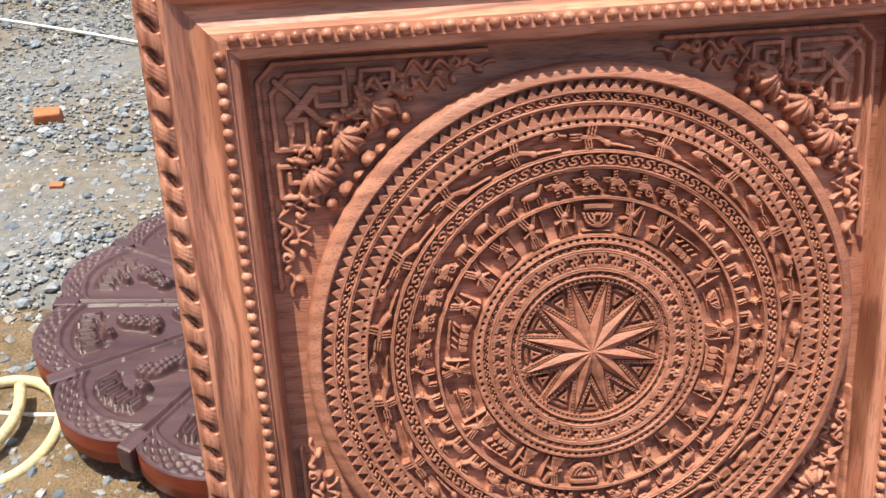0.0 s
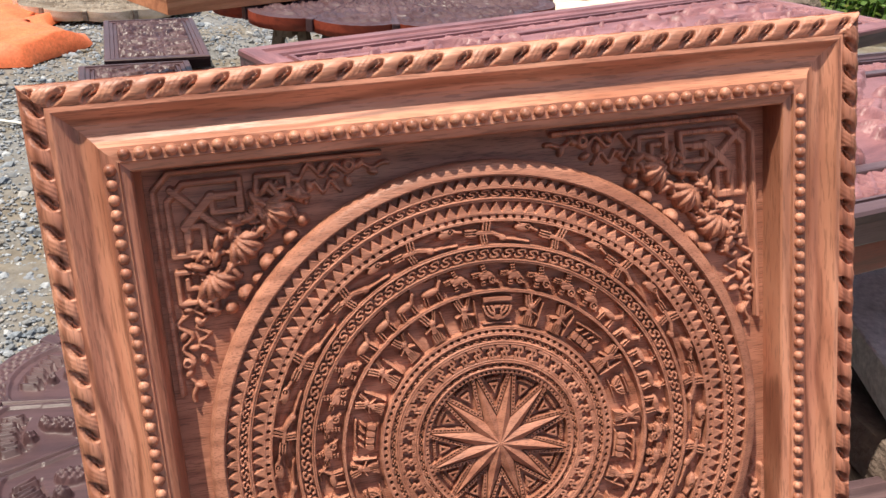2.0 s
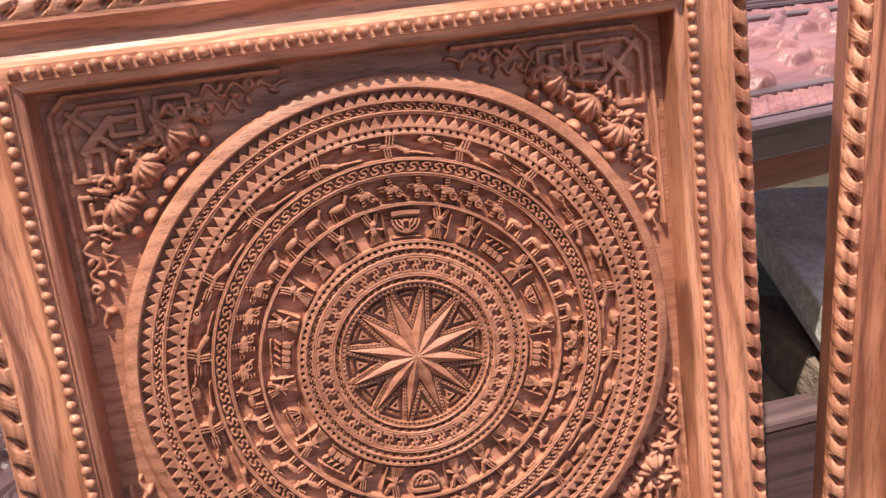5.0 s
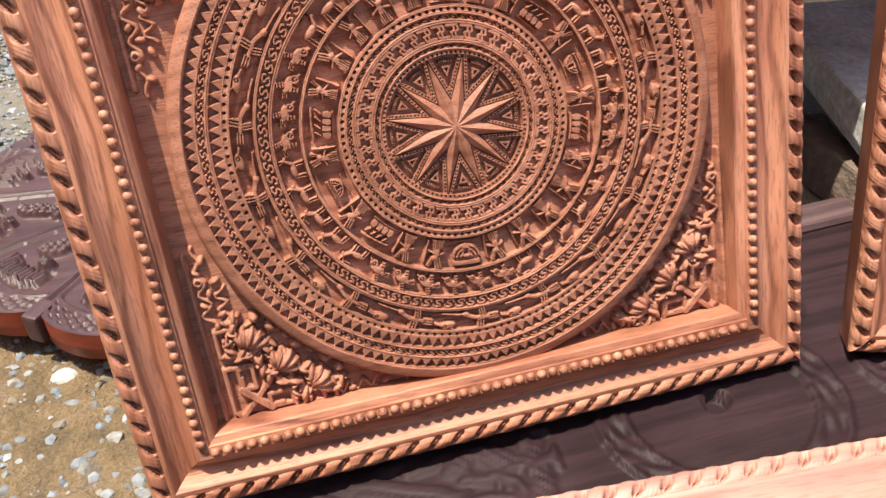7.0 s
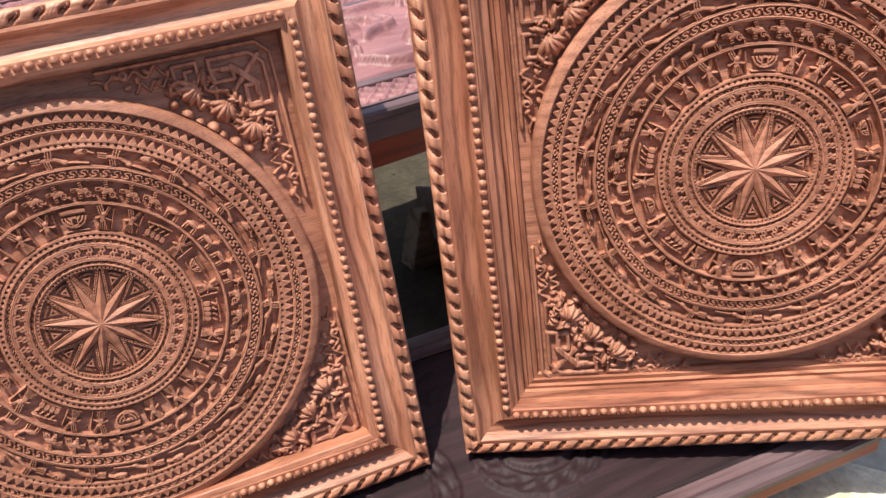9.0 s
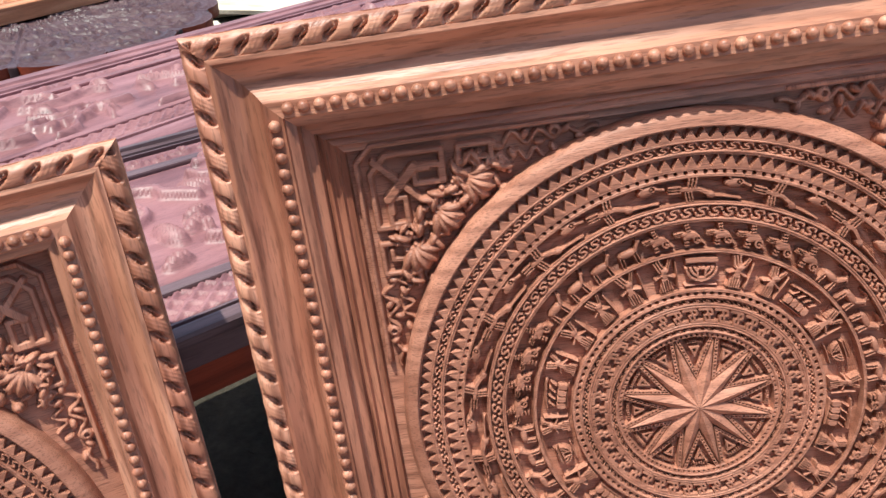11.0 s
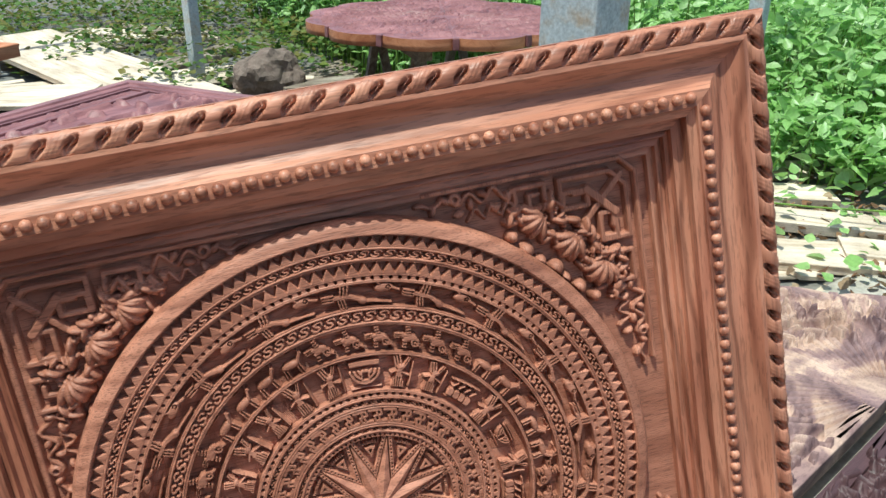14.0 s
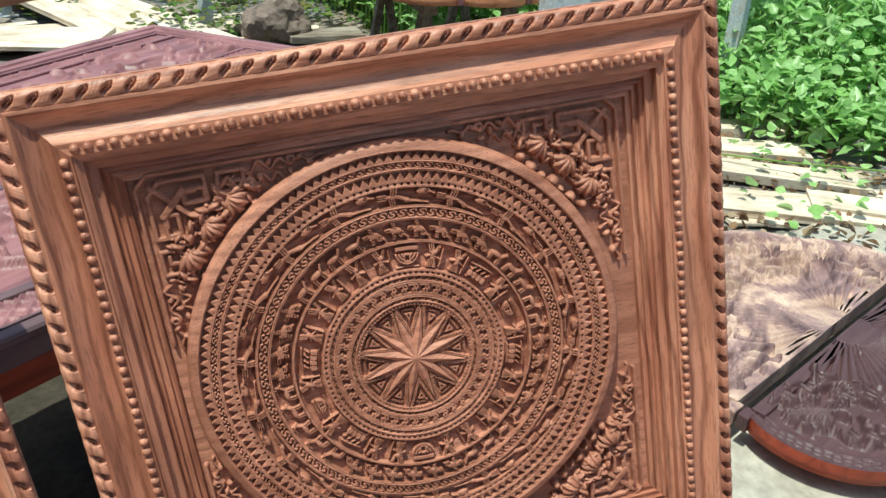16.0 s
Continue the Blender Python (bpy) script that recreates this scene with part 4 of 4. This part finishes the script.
# the framed panels that lie in front, face up
frame_3 = carved_panel("carved_panel", Matrix.Translation((0.610, 0.169, 0.245)) @ pose(0, 0, 0, 2.0, 0, 8.4), (0.445, 0.445), 0.078, 50, LARGE, 34, PALE, "pale red wood frame lying face up in the sun", drum=False)
frame_4 = carved_panel("carved_panel", Matrix.Translation((1.029 + 0.425, 0.546 - 0.45, 0.245)) @ pose(0, 0, 0, 2.0, 0, -3.0), (0.445, 0.445), 0.078, 50, LARGE, 34, PALE, "pale red wood frame lying beside another frame", drum=False)
for x, y in ((0.28, 0.1), (0.78, 0.1), (1.25, 0.05), (1.68, 0.05)):
    whole("timber_block", box(0.12, 0.5, 0.208, 0.004, 0.002, 5), OLD, pose(x, y, 0.0, 0, 0, 3), "upright timber block under a lying frame", "timber", "blocks under boards")


# ---- scalloped round carvings ----
def round_carving(name, m, radius, lobes, thick, material, edge, label, seed, arc=(0.0, 360.0), rays=False, names=True, deep=0.016, group="scalloped carvings"):
    """A scalloped disc, or half of one: body, ring border, sector ribs with end tabs, raised figures and bars of lettering."""
    ob = thing(name, m, label, "carved disc", group)
    a0, a1 = radians(arc[0]), radians(arc[1])
    whole_disc = arc[1] - arc[0] > 359
    nt, nr = int((a1 - a0) / (2 * np.pi) * (960 if radius < 0.62 else 480)), 170 if radius < 0.62 else 90
    t = np.linspace(a0, a1, nt + 1)
    q = np.linspace(0, 1, nr)
    qq, tt = np.meshgrid(q, t, indexing="ij")
    f = ((tt - a0) * lobes / (2 * np.pi)) % 1
    lobe = radius * (0.90 + 0.10 * np.sin(np.pi * f) ** 0.6)
    r = qq * lobe
    x, y = r * np.cos(tt), r * np.sin(tt)
    rel = landscape(seed, deep, 1.7 * radius, 1.7 * radius, True)(x, y)
    gap = lobe - r
    if names:
        rel = np.zeros(x.shape)
        for k in range(lobes):
            for j, (dist, da, lx, ly) in enumerate(((0.60, 0.50, 0.030, 0.016), (0.66, 0.42, 0.016, 0.022), (0.54, 0.60, 0.022, 0.012), (0.42, 0.45, 0.034, 0.018), (0.36, 0.62, 0.020, 0.010), (0.72, 0.60, 0.012, 0.012))):
                a = a0 + (k + da) * 2 * np.pi / lobes
                rel = np.maximum(rel, dome(x, y, dist * radius * math.cos(a), dist * radius * math.sin(a), lx * (0.7 + 0.15 * ((k * 7 + j * 3) % 5)), ly, k + j, 0.022, 0.35))
        rel = rel * (0.8 + 0.2 * np.sin(x * 500) * np.sin(y * 430))
    z = np.where((gap > 0.07) & (qq > 0.12), rel, 0.0)
    if rays:
        k = np.abs(((tt - a0) * 30 / np.pi) % 1 - 0.5)
        z = np.where((qq > 0.14) & (qq < 0.46), np.where(k < 0.27, 0.012, -0.012), z)
        z = np.where(qq <= 0.14, 0.014, z)
    weave = 0.004 * (np.sin(gap * 420) * np.sin(tt * lobes * 9) > -0.1)
    z = np.where((gap < 0.036) & (gap > 0.006), weave + 0.001, z)
    z = np.where(np.abs(gap - 0.042) < 0.004, 0.006, z)
    z = np.where(gap < 0.006, 0.004, z)
    rib = np.minimum(f, 1 - f) * 2 * np.pi / lobes * r
    z = np.where((rib < 0.010) & (qq > 0.2), np.where(rib < 0.003, -0.008, 0.0045), z)
    if names:
        word = (np.abs(gap - 0.085) < 0.024) & (np.abs(f - 0.5) < 0.27)
        letters = np.abs(((f * 22) % 1) - 0.5) < 0.30
        tails = np.abs(gap - 0.085 - 0.006 * np.sin(f * 90)) < 0.014
        z = np.where(word, np.where(letters & tails, 0.012, -0.004), z)
    top = np.stack([x, y, z + thick], -1)
    part("carved_face", sheet_mesh("carved_face", top), material, ob)
    rim = np.stack([np.stack([x[-1], y[-1], np.full(nt + 1, h)], -1) for h in (0.0, thick * 0.5, thick + 0.004)])
    rim = np.concatenate([np.stack([x[0], y[0], np.zeros(nt + 1)], -1)[None], rim])
    part("edge", sheet_mesh("edge", rim[:, ::-1]), edge, ob, "red-brown sawn edge")
    if not whole_disc:
        for a, side in ((a0, -1), (a1, 1)):
            part("straight_rail", box(radius * 0.88, 0.035, thick + 0.012, 0.004), material, ob, "", pose(0, 0, 0, 0, 0, math.degrees(a)) @ Matrix.Translation((radius * 0.45, -side * 0.0175, 0)))
    for k in range(lobes + 1):
        a = a0 + k * 2 * np.pi / lobes
        if a > a1 + 0.01 or (whole_disc and k == lobes):
            break
        part("tab", box(0.045, 0.028, thick + 0.006, 0.005), material, ob, "", pose(radius * 0.915 * math.cos(a), radius * 0.915 * math.sin(a), 0, 0, 0, math.degrees(a)))
    return ob


round_carving("round_carving", pose(-0.07, 1.45, 0.056, 0, 0, 8), 0.435, 12, 0.042, UMBER, RUST, "dark brown scalloped round carving with lettered sectors lying on gravel", 21)
for x, y in ((-0.28, 1.39), (0.12, 1.57), (-0.06, 1.22)):
    whole("timber_block", box(0.1, 0.08, 0.058, 0.004, 0.003, 2), OLD, pose(x, y, 0.0, 0, 0, 30), "timber block under a round carving", "timber", "blocks under boards")
round_carving("half_round_carving", pose(2.765, 1.125, 0.06, 0, 0, 13.5), 0.60, 10, 0.036, UMBER, RUST, "dark stained half round carving with sun rays", 22, (180, 360), True, False, 0.04)
round_carving("half_round_carving", pose(2.757, 1.158, 0.06, 0, 0, 13.5), 0.60, 10, 0.036, HALF, OFFCUT, "half stained pale half round carving with sun rays", 23, (0, 180), True, False, 0.045)
for x, y in ((2.45, 0.92), (2.96, 0.97), (2.55, 1.34), (3.0, 1.42)):
    whole("timber_block", box(0.14, 0.09, 0.062, 0.004, 0.003, 2), OLD, pose(x, y, 0.0, 0, 0, 30), "timber block under a round carving", "timber", "blocks under boards")
round_carving("round_carving", pose(0.08, 3.82, 0.385, 0, 0, 20), 0.75, 14, 0.042, UMBER, RUST, "large stained scalloped carving on trestles", 24, names=False)
round_carving("round_carving", pose(-1.72, 5.35, 0.02, 0, 0, 5), 0.55, 12, 0.05, OLD, OFFCUT, "weathered pale scalloped carving on the gravel", 25, names=False)
round_carving("round_carving", pose(2.95, 3.75, 0.605, 0, 0, 5), 0.68, 12, 0.045, ROSE, ORANGE, "dusty red scalloped carving on a grey stand", 26, names=False)


def trestle(x, y, top, turn, label, length=0.9):
    ob = thing("trestle", pose(x, y, 0, 0, 0, turn), label, "trestle", "trestles")
    part("beam", box(length, 0.07, 0.07, 0.004), OLD, ob, "", Matrix.Translation((0, 0, top - 0.07)))
    for sx in (-1, 1):
        for sy in (-1, 1):
            part("leg", box(0.05, 0.04, top - 0.05, 0.003), OLD, ob, "", pose(sx * 0.4 * length, sy * 0.11, 0, sy * 11, 0, 0))
    return ob


trestle(-0.2, 3.8, 0.385, 80, "low wooden trestle under a round carving")
trestle(0.36, 3.88, 0.385, 80, "low wooden trestle under a round carving")
trestle(2.7, 3.78, 0.605, 80, "low wooden trestle under the red carving")
trestle(3.2, 3.82, 0.605, 80, "low wooden trestle under the red carving")

# ---- red panels on a low table ----
table = thing("low_table", pose(1.147, 1.676, 0, 0, 0, 25), "rust red wooden table carrying carved panels", "table")
part("tabletop", box(1.49, 0.622, 0.05, 0.003), RUST, table, "", Matrix.Translation((0, 0, 0.524)))
for sy in (-1, 1):
    part("apron", box(1.30, 0.025, 0.030, 0.003), RUST, table, "", Matrix.Translation((0, sy * 0.20, 0.495)))
for sx in (-1, 1):
    for sy in (-1, 1):
        part("leg", box(0.06, 0.06, 0.525, 0.005), RUST, table, "", Matrix.Translation((sx * 0.66, sy * 0.20, 0)))
stained_panel("red_panel", pose(1.147, 1.676, 0.574, 0, 0, 25), 1.50, 0.635, 0.036, 0.045, SLATE, SLATE, ROSE, "red-brown stained panel carved with branches, lying on a table", "carved panel", 31, 0.085, 0.004, "red stained panels")
stained_panel("red_panel", pose(0.8375, 2.598, 0.482, 0, 0, 37.8), 2.04, 0.70, 0.042, 0.10, ROSE, SLATE, ROSE, "long red stained panel with grooved border, resting on trestles", "carved panel", 32, 0.09, 0.006, "red stained panels")
trestle(0.20, 2.15, 0.482, 127.8, "low wooden trestle under a red panel", 0.3)
trestle(1.30, 3.00, 0.482, 127.8, "low wooden trestle under a red panel", 0.3)
stained_panel("orange_panel", pose(0.05, 4.11, 0.437, 0, 0, 44), 2.4, 0.55, 0.05, 0.1, ORANGE, ORANGE, ORANGE, "fresh orange wood panel lying on a round carving", "carved panel", 33, 0, 0.008)
stained_panel("small_panel", pose(-1.07, 4.17, 0.05, 0, 0, 21), 0.45, 0.84, 0.04, 0.06, UMBER, DARK, UMBER, "small dark stained panel with carved oval field", "carved panel", 34, 0, 0.006, "small dark panels")
stained_panel("small_panel", pose(-0.85, 3.33, 0.05, 0, 0, 22), 0.45, 0.75, 0.04, 0.06, UMBER, DARK, UMBER, "small dark stained panel with carved oval field", "carved panel", 35, 0, 0.006, "small dark panels")
for x, y in ((-1.13, 4.4), (-0.97, 3.98), (-0.93, 3.54), (-0.78, 3.14)):
    whole("timber_block", box(0.34, 0.09, 0.054, 0.004, 0.003, 2), OLD, pose(x, y, 0.0, 0, 0, 20), "timber block under a small panel", "timber", "blocks under boards")


# ---- offcuts, planks and rubble ----
def offcut(x, y, z, sx, sy, sz, rx, ry, rz, material, label, seed):
    whole("offcut", box(sx, sy, sz, min(sx, sy, sz) * 0.08, min(sx, sy, sz) * 0.18, seed), material, pose(x, y, z, rx, ry, rz), label, "wood offcut", "offcuts")


offcut(1.19, 1.39, 0.232, 0.64, 0.26, 0.07, 0, 0, 86, LIFTED_PALE, "broad pale plank offcut stacked on timber, skylight put into its colour", 1)
offcut(1.045, 1.36, 0.122, 0.62, 0.085, 0.075, 0, 0, -76, ROCK, "mossy old beam stacked under the table", 2)
offcut(1.17, 1.38, 0.0, 0.42, 0.36, 0.12, 0, 0, 84, OLD, "old timber carrying the stacked beams", 3)
offcut(1.22, 1.40, 0.121, 0.36, 0.16, 0.11, 0, 0, 86, OLD, "old timber under the broad pale plank", 6)
offcut(1.55, 2.75, 0.0, 0.9, 0.30, 0.10, 2, 0, 5, OFFCUT, "split pale slab in the sun behind the table", 4)
offcut(0.96, 1.62, 0.0, 0.12, 0.05, 0.17, 4, 5, 20, OLD, "stub of a fence stake", 5)
rng = random.Random(11)
for k in range(46):
    x, y = rng.uniform(0.3, 2.4), rng.uniform(5.0, 8.2)
    big = k < 18
    offcut(x, y, 0.0 if k > 17 else 0.02 * (k % 2), rng.uniform(0.5, 1.3) if big else rng.uniform(0.2, 0.6), rng.uniform(0.1, 0.24) if big else rng.uniform(0.05, 0.12), rng.uniform(0.02, 0.05), rng.uniform(-6, 6), rng.uniform(-5, 5), rng.uniform(-60, 30), OFFCUT if k % 3 else OLD, "pale sun-bleached offcut in a heap", 20 + k)
offcut(1.50, 6.05, 0.10, 2.5, 0.62, 0.035, 2, 2, -71, OFFCUT, "wide bleached board lying across the heap", 60)
offcut(1.02, 5.45, 0.07, 0.9, 0.42, 0.03, 3, -2, -30, OFFCUT, "wide bleached board lying across the heap", 61)
offcut(0.72, 5.75, 0.05, 1.1, 0.30, 0.03, -2, 2, 8, OFFCUT, "wide bleached board lying across the heap", 62)
for x, y, sx, sy, turn in ((3.85, 2.40, 0.5, 0.17, -32), (3.67, 2.15, 0.75, 0.17, -38), (3.42, 1.91, 0.95, 0.20, -33), (4.00, 2.68, 0.6, 0.14, -20), (3.80, 1.68, 0.6, 0.15, -40), (2.75, 2.5, 0.8, 0.2, -15)):
    offcut(x, y, 0.004, sx, sy, 0.045, 2, 2, turn, OFFCUT, "bleached slab of wood at the field's edge", int(x * 10))
for k in range(60):
    offcut(rng.uniform(2.9, 4.1), rng.uniform(1.7, 2.95), 0.0, rng.uniform(0.08, 0.3), rng.uniform(0.03, 0.08), rng.uniform(0.008, 0.022), rng.uniform(-8, 8), rng.uniform(-8, 8), rng.uniform(-70, 20), OFFCUT if k % 3 else OLD, "small splinter of wood at the field's edge", 90 + k)
for k in range(14):
    offcut(rng.uniform(2.0, 4.0), rng.uniform(5.2, 7.0), 0.0, rng.uniform(0.3, 0.9), rng.uniform(0.1, 0.25), rng.uniform(0.02, 0.05), rng.uniform(-5, 5), rng.uniform(-5, 5), rng.uniform(-60, 40), OLD if k % 3 else OFFCUT, "weathered board among the vines", 130 + k)
boulder = bmesh.new()
bmesh.ops.create_icosphere(boulder, subdivisions=4, radius=0.22)
for v in boulder.verts:
    v.co = Vector((v.co.x * 1.15, v.co.y * 0.8, max(-0.09, v.co.z * 0.85))) * (1 + 0.35 * noise.noise(v.co * 6) + 0.12 * noise.noise(v.co * 19))
whole("boulder", boulder, ROCK, pose(2.55, 5.35, 0.08, 0, 0, 20), "rough brown lump of rock beside the offcuts", "rock")
rng = random.Random(12)
# litter under the table, in the same colour with shade painted in
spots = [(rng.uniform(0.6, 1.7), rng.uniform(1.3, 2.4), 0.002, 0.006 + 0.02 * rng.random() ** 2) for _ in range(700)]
scatter("litter", spots, SHADE_EARTH, "wood litter and earth under the table, coloured with its shade", "litter", 13, 0.35)

# ---- hose, cable, tarpaulin, posts ----
def tube(name, points, r, material, label, category):
    curve = bpy.data.curves.new(name, "CURVE")
    curve.dimensions, curve.bevel_depth, curve.bevel_resolution = "3D", r, 3
    line = curve.splines.new("NURBS")
    line.points.add(len(points) - 1)
    for p, co in zip(line.points, points):
        p.co = (*co, 1)
    line.use_endpoint_u = True
    shape = bpy.data.meshes.new_from_object(bpy.data.objects.new(name, curve))
    return whole(name, smooth(shape), material, Matrix(), label, category)


loop = [(-0.476 + 0.085 * math.cos(a) - 0.01 * a, 1.162 + 0.11 * math.sin(a), 0.014 + 0.004 * a) for a in np.linspace(-2.4, 7.0, 26)]
tube("hose", loop, 0.0095, PLASTIC, "coiled translucent yellow hose on gravel", "hose")
tube("cable", [(-1.2, 1.28, 0.01), (-0.8, 1.22, 0.012), (-0.55, 1.20, 0.012), (-0.42, 1.19, 0.012), (-0.2, 1.25, 0.012)], 0.004, CABLE, "thin white cable on the gravel", "cable")
tube("cable", [(-3.0, 3.5, 0.01), (-1.9, 3.28, 0.012), (-1.2, 3.12, 0.012), (-0.9, 3.02, 0.012)], 0.006, CABLE, "thin pale cable on the gravel", "cable")


def tarp_mesh():
    n = 60
    x, y = np.meshgrid(np.linspace(-0.8, 0.8, n), np.linspace(-1.1, 1.1, n), indexing="ij")
    z = np.zeros(x.shape)
    for i in range(n):
        for j in range(n):
            z[i, j] = 0.07 + 0.09 * noise.noise((x[i, j] * 2.2, y[i, j] * 2.2, 1)) + 0.04 * noise.noise((x[i, j] * 6, y[i, j] * 6, 7))
    z[0], z[-1], z[:, 0], z[:, -1] = 0.0, 0.0, 0.0, 0.0
    edge = 0.12 * np.sin(y * 7) * (x > 0.6)
    return sheet_mesh("tarpaulin", np.stack([x + edge, y, np.maximum(z, 0.002)], -1))


whole("tarpaulin", tarp_mesh(), TARP, pose(-2.55, 4.75, 0.0, 0, 0, 18), "crumpled orange tarpaulin on the gravel", "tarpaulin")
whole("plastic_sheet", box(0.16, 0.07, 0.02, 0.006, 0.006, 2), BLUE, pose(-1.75, 3.55, 0.0, 0, 0, 20), "scrap of blue plastic on the gravel", "plastic scrap")


def post(x, y, side, height, label):
    ob = thing("post", pose(x, y, 0, 0, 0, 20), label, "post", "steel posts")
    part("shaft", box(side, side, height, side * 0.06), STEEL, ob)
    part("base_plate", box(side * 2.2, side * 2.2, 0.012, 0.003), STEEL, ob)
    return ob


post(2.15, 5.74, 0.075, 2.6, "thin galvanised square post")
post(0.95, 6.6, 0.06, 2.6, "thin galvanised square post")
post(2.77, 2.46, 0.22, 2.6, "wide rusty grey steel post")
post(4.24, 2.98, 0.075, 2.6, "pale blue-grey steel post in the crop")


# ---- plants ----
DRY = by_island("dry_leaf_litter", [(0.20, 0.10, 0.05), (0.32, 0.20, 0.11), (0.13, 0.07, 0.04), (0.40, 0.30, 0.19), (0.24, 0.13, 0.07)], 0.8, 0.2, 0.2)
def leaf_cloud(name, spots, size, material, label, category, seed, droop=0.3, heart=0.5):
    """Many single leaves, each of eight triangles, folded along the middle."""
    rng = random.Random(seed)
    verts, faces = [], []
    for x, y, z, s in spots:
        turn = Euler((rng.gauss(0, droop) + 0.25, rng.gauss(0, droop), rng.uniform(0, 6.28))).to_matrix() * (size * s)
        base = len(verts)
        for px, py, pz in ((0, 0, 0), (heart * 0.75, 0.22, 0.10), (heart, 0.45, 0.12), (heart * 0.6, 0.8, 0.06), (0, 1.15, -0.1), (-heart * 0.6, 0.8, 0.06), (-heart, 0.45, 0.12), (-heart * 0.75, 0.22, 0.10), (0, 0.5, 0)):
            verts.append(tuple(turn @ Vector((px, py, pz)) + Vector((x, y, z))))
        faces += [tuple(base + i for i in (8, k, (k + 1) % 8)) for k in range(8)]
    return whole(name, smooth(raw_mesh(name, verts, faces)), material, Matrix(), label, category, kind="stuff")


def stalks(name, spots, material, label, seed):
    rng = random.Random(seed)
    verts, faces = [], []
    for x, y, z, h in spots:
        base = len(verts)
        dx, dy = rng.gauss(0, 0.06), rng.gauss(0, 0.06)
        for k, (f, r) in enumerate(((0, 0.006), (0.5, 0.005), (1, 0.003))):
            for a in (0, 2.1, 4.2):
                verts.append((x + dx * f * f + r * math.cos(a), y + dy * f * f + r * math.sin(a), z + h * f))
        for k in range(2):
            for i in range(3):
                a, b = base + 3 * k + i, base + 3 * k + (i + 1) % 3
                faces.append((a, b, b + 3, a + 3))
    return whole(name, raw_mesh(name, verts, faces), material, Matrix(), label, "plant stalks", kind="stuff")


rng = random.Random(31)
field, stems = [], []
for k in range(62000):
    x, y = 3.2 + 5.5 * rng.random() ** 1.5, 1.2 + 7.0 * rng.random() ** 1.3
    front = (x - 4.08) * 0.80 + (y - 2.38) * 0.62 + 0.25 * noise.noise((x * 2, y * 2, 0))
    if front < 0 or (x < 3.8 and y < 4.4):
        continue
    top = min(0.62, 0.20 + 0.5 * front) * (1 + 0.35 * noise.noise((x * 2.6, y * 2.6, 4)))
    field.append((x, y, max(0.03, top * (1 - 0.75 * rng.random() ** 2)), rng.uniform(0.6, 1.35)))
    if k % 20 == 0:
        stems.append((x, y, 0, top))
leaf_cloud("field_crop", field, 0.070, LEAVES, "bright green leafy sweet potato crop in the sun", "crop", 32, 0.48, 0.33)
stalks("crop_stalks", stems, STALK, "pale green stalks of the leafy crop", 33)
vines = []
for k in range(16000):
    x, y = rng.uniform(0.3, 5.6), rng.uniform(5.2, 9.6)
    lump = noise.noise((x * 1.3, y * 1.3, 9)) + 0.15 * (y - 6.8) + 0.2 * (x - 2.2)
    if lump < -0.05 + 0.5 * (rng.random() - 0.5):
        continue
    vines.append((x, y, 0.03 + max(0, 0.16 + 0.3 * lump) * rng.random(), rng.uniform(0.5, 1.1)))
leaf_cloud("vine_thicket", vines, 0.056, VINES, "low creeping green vines over weathered boards", "vines", 34)
litter_spots = [(3.0 + rng.random() * 1.3, 1.5 + rng.random() * 1.6, 0.012 + 0.02 * rng.random(), rng.uniform(0.35, 0.8)) for _ in range(650)]
leaf_cloud("dry_leaves", litter_spots, 0.06, DRY, "dry brown leaves and chips at the field's edge", "leaf litter", 36, 0.5)
stray = [(3.25 + rng.random() * 1.2, 1.43 + rng.random() * 1.6, 0.04 + 0.1 * rng.random(), rng.uniform(0.6, 1.3)) for _ in range(130)]
leaf_cloud("stray_vines", stray, 0.05, LEAVES, "stray vine leaves creeping over the bleached wood", "vines", 35)
runner = [(3.3, 2.53, 0.07), (3.55, 2.28, 0.1), (3.7, 2.08, 0.09), (3.95, 1.88, 0.12), (4.2, 1.63, 0.1)]
tube("vine_runner", runner, 0.004, STALK, "thin green runner across the wood", "vine")


# ---- unseen walls and roof behind the camera, added to cut the sky light ----
PLASTER = mottled("grey_plaster", [(0.30, 0.28, 0.25), (0.38, 0.36, 0.32), (0.34, 0.32, 0.29)], 1.5, 0.9, 0.3)
SHEET = mottled("grey_roof_sheet", [(0.20, 0.20, 0.20), (0.27, 0.27, 0.26)], 1.2, 0.7, 0.3)
whole("unseen_wall_west", box(0.2, 7.4, 3.2, 0.01), PLASTER, pose(-4.7, -0.6, -0.02), "plain grey plastered wall out of view, added to cut the sky light", "wall", kind="structure")
whole("unseen_wall_south", box(5.0, 0.2, 3.2, 0.01), PLASTER, pose(-2.1, -4.2, -0.02), "plain grey plastered wall out of view, added to cut the sky light", "wall", kind="structure")
whole("unseen_roof", box(3.9, 4.3, 0.06, 0.01), SHEET, pose(-2.85, -2.1, 3.19), "plain grey sheet roof out of view, added to cut the sky light", "roof", kind="structure")
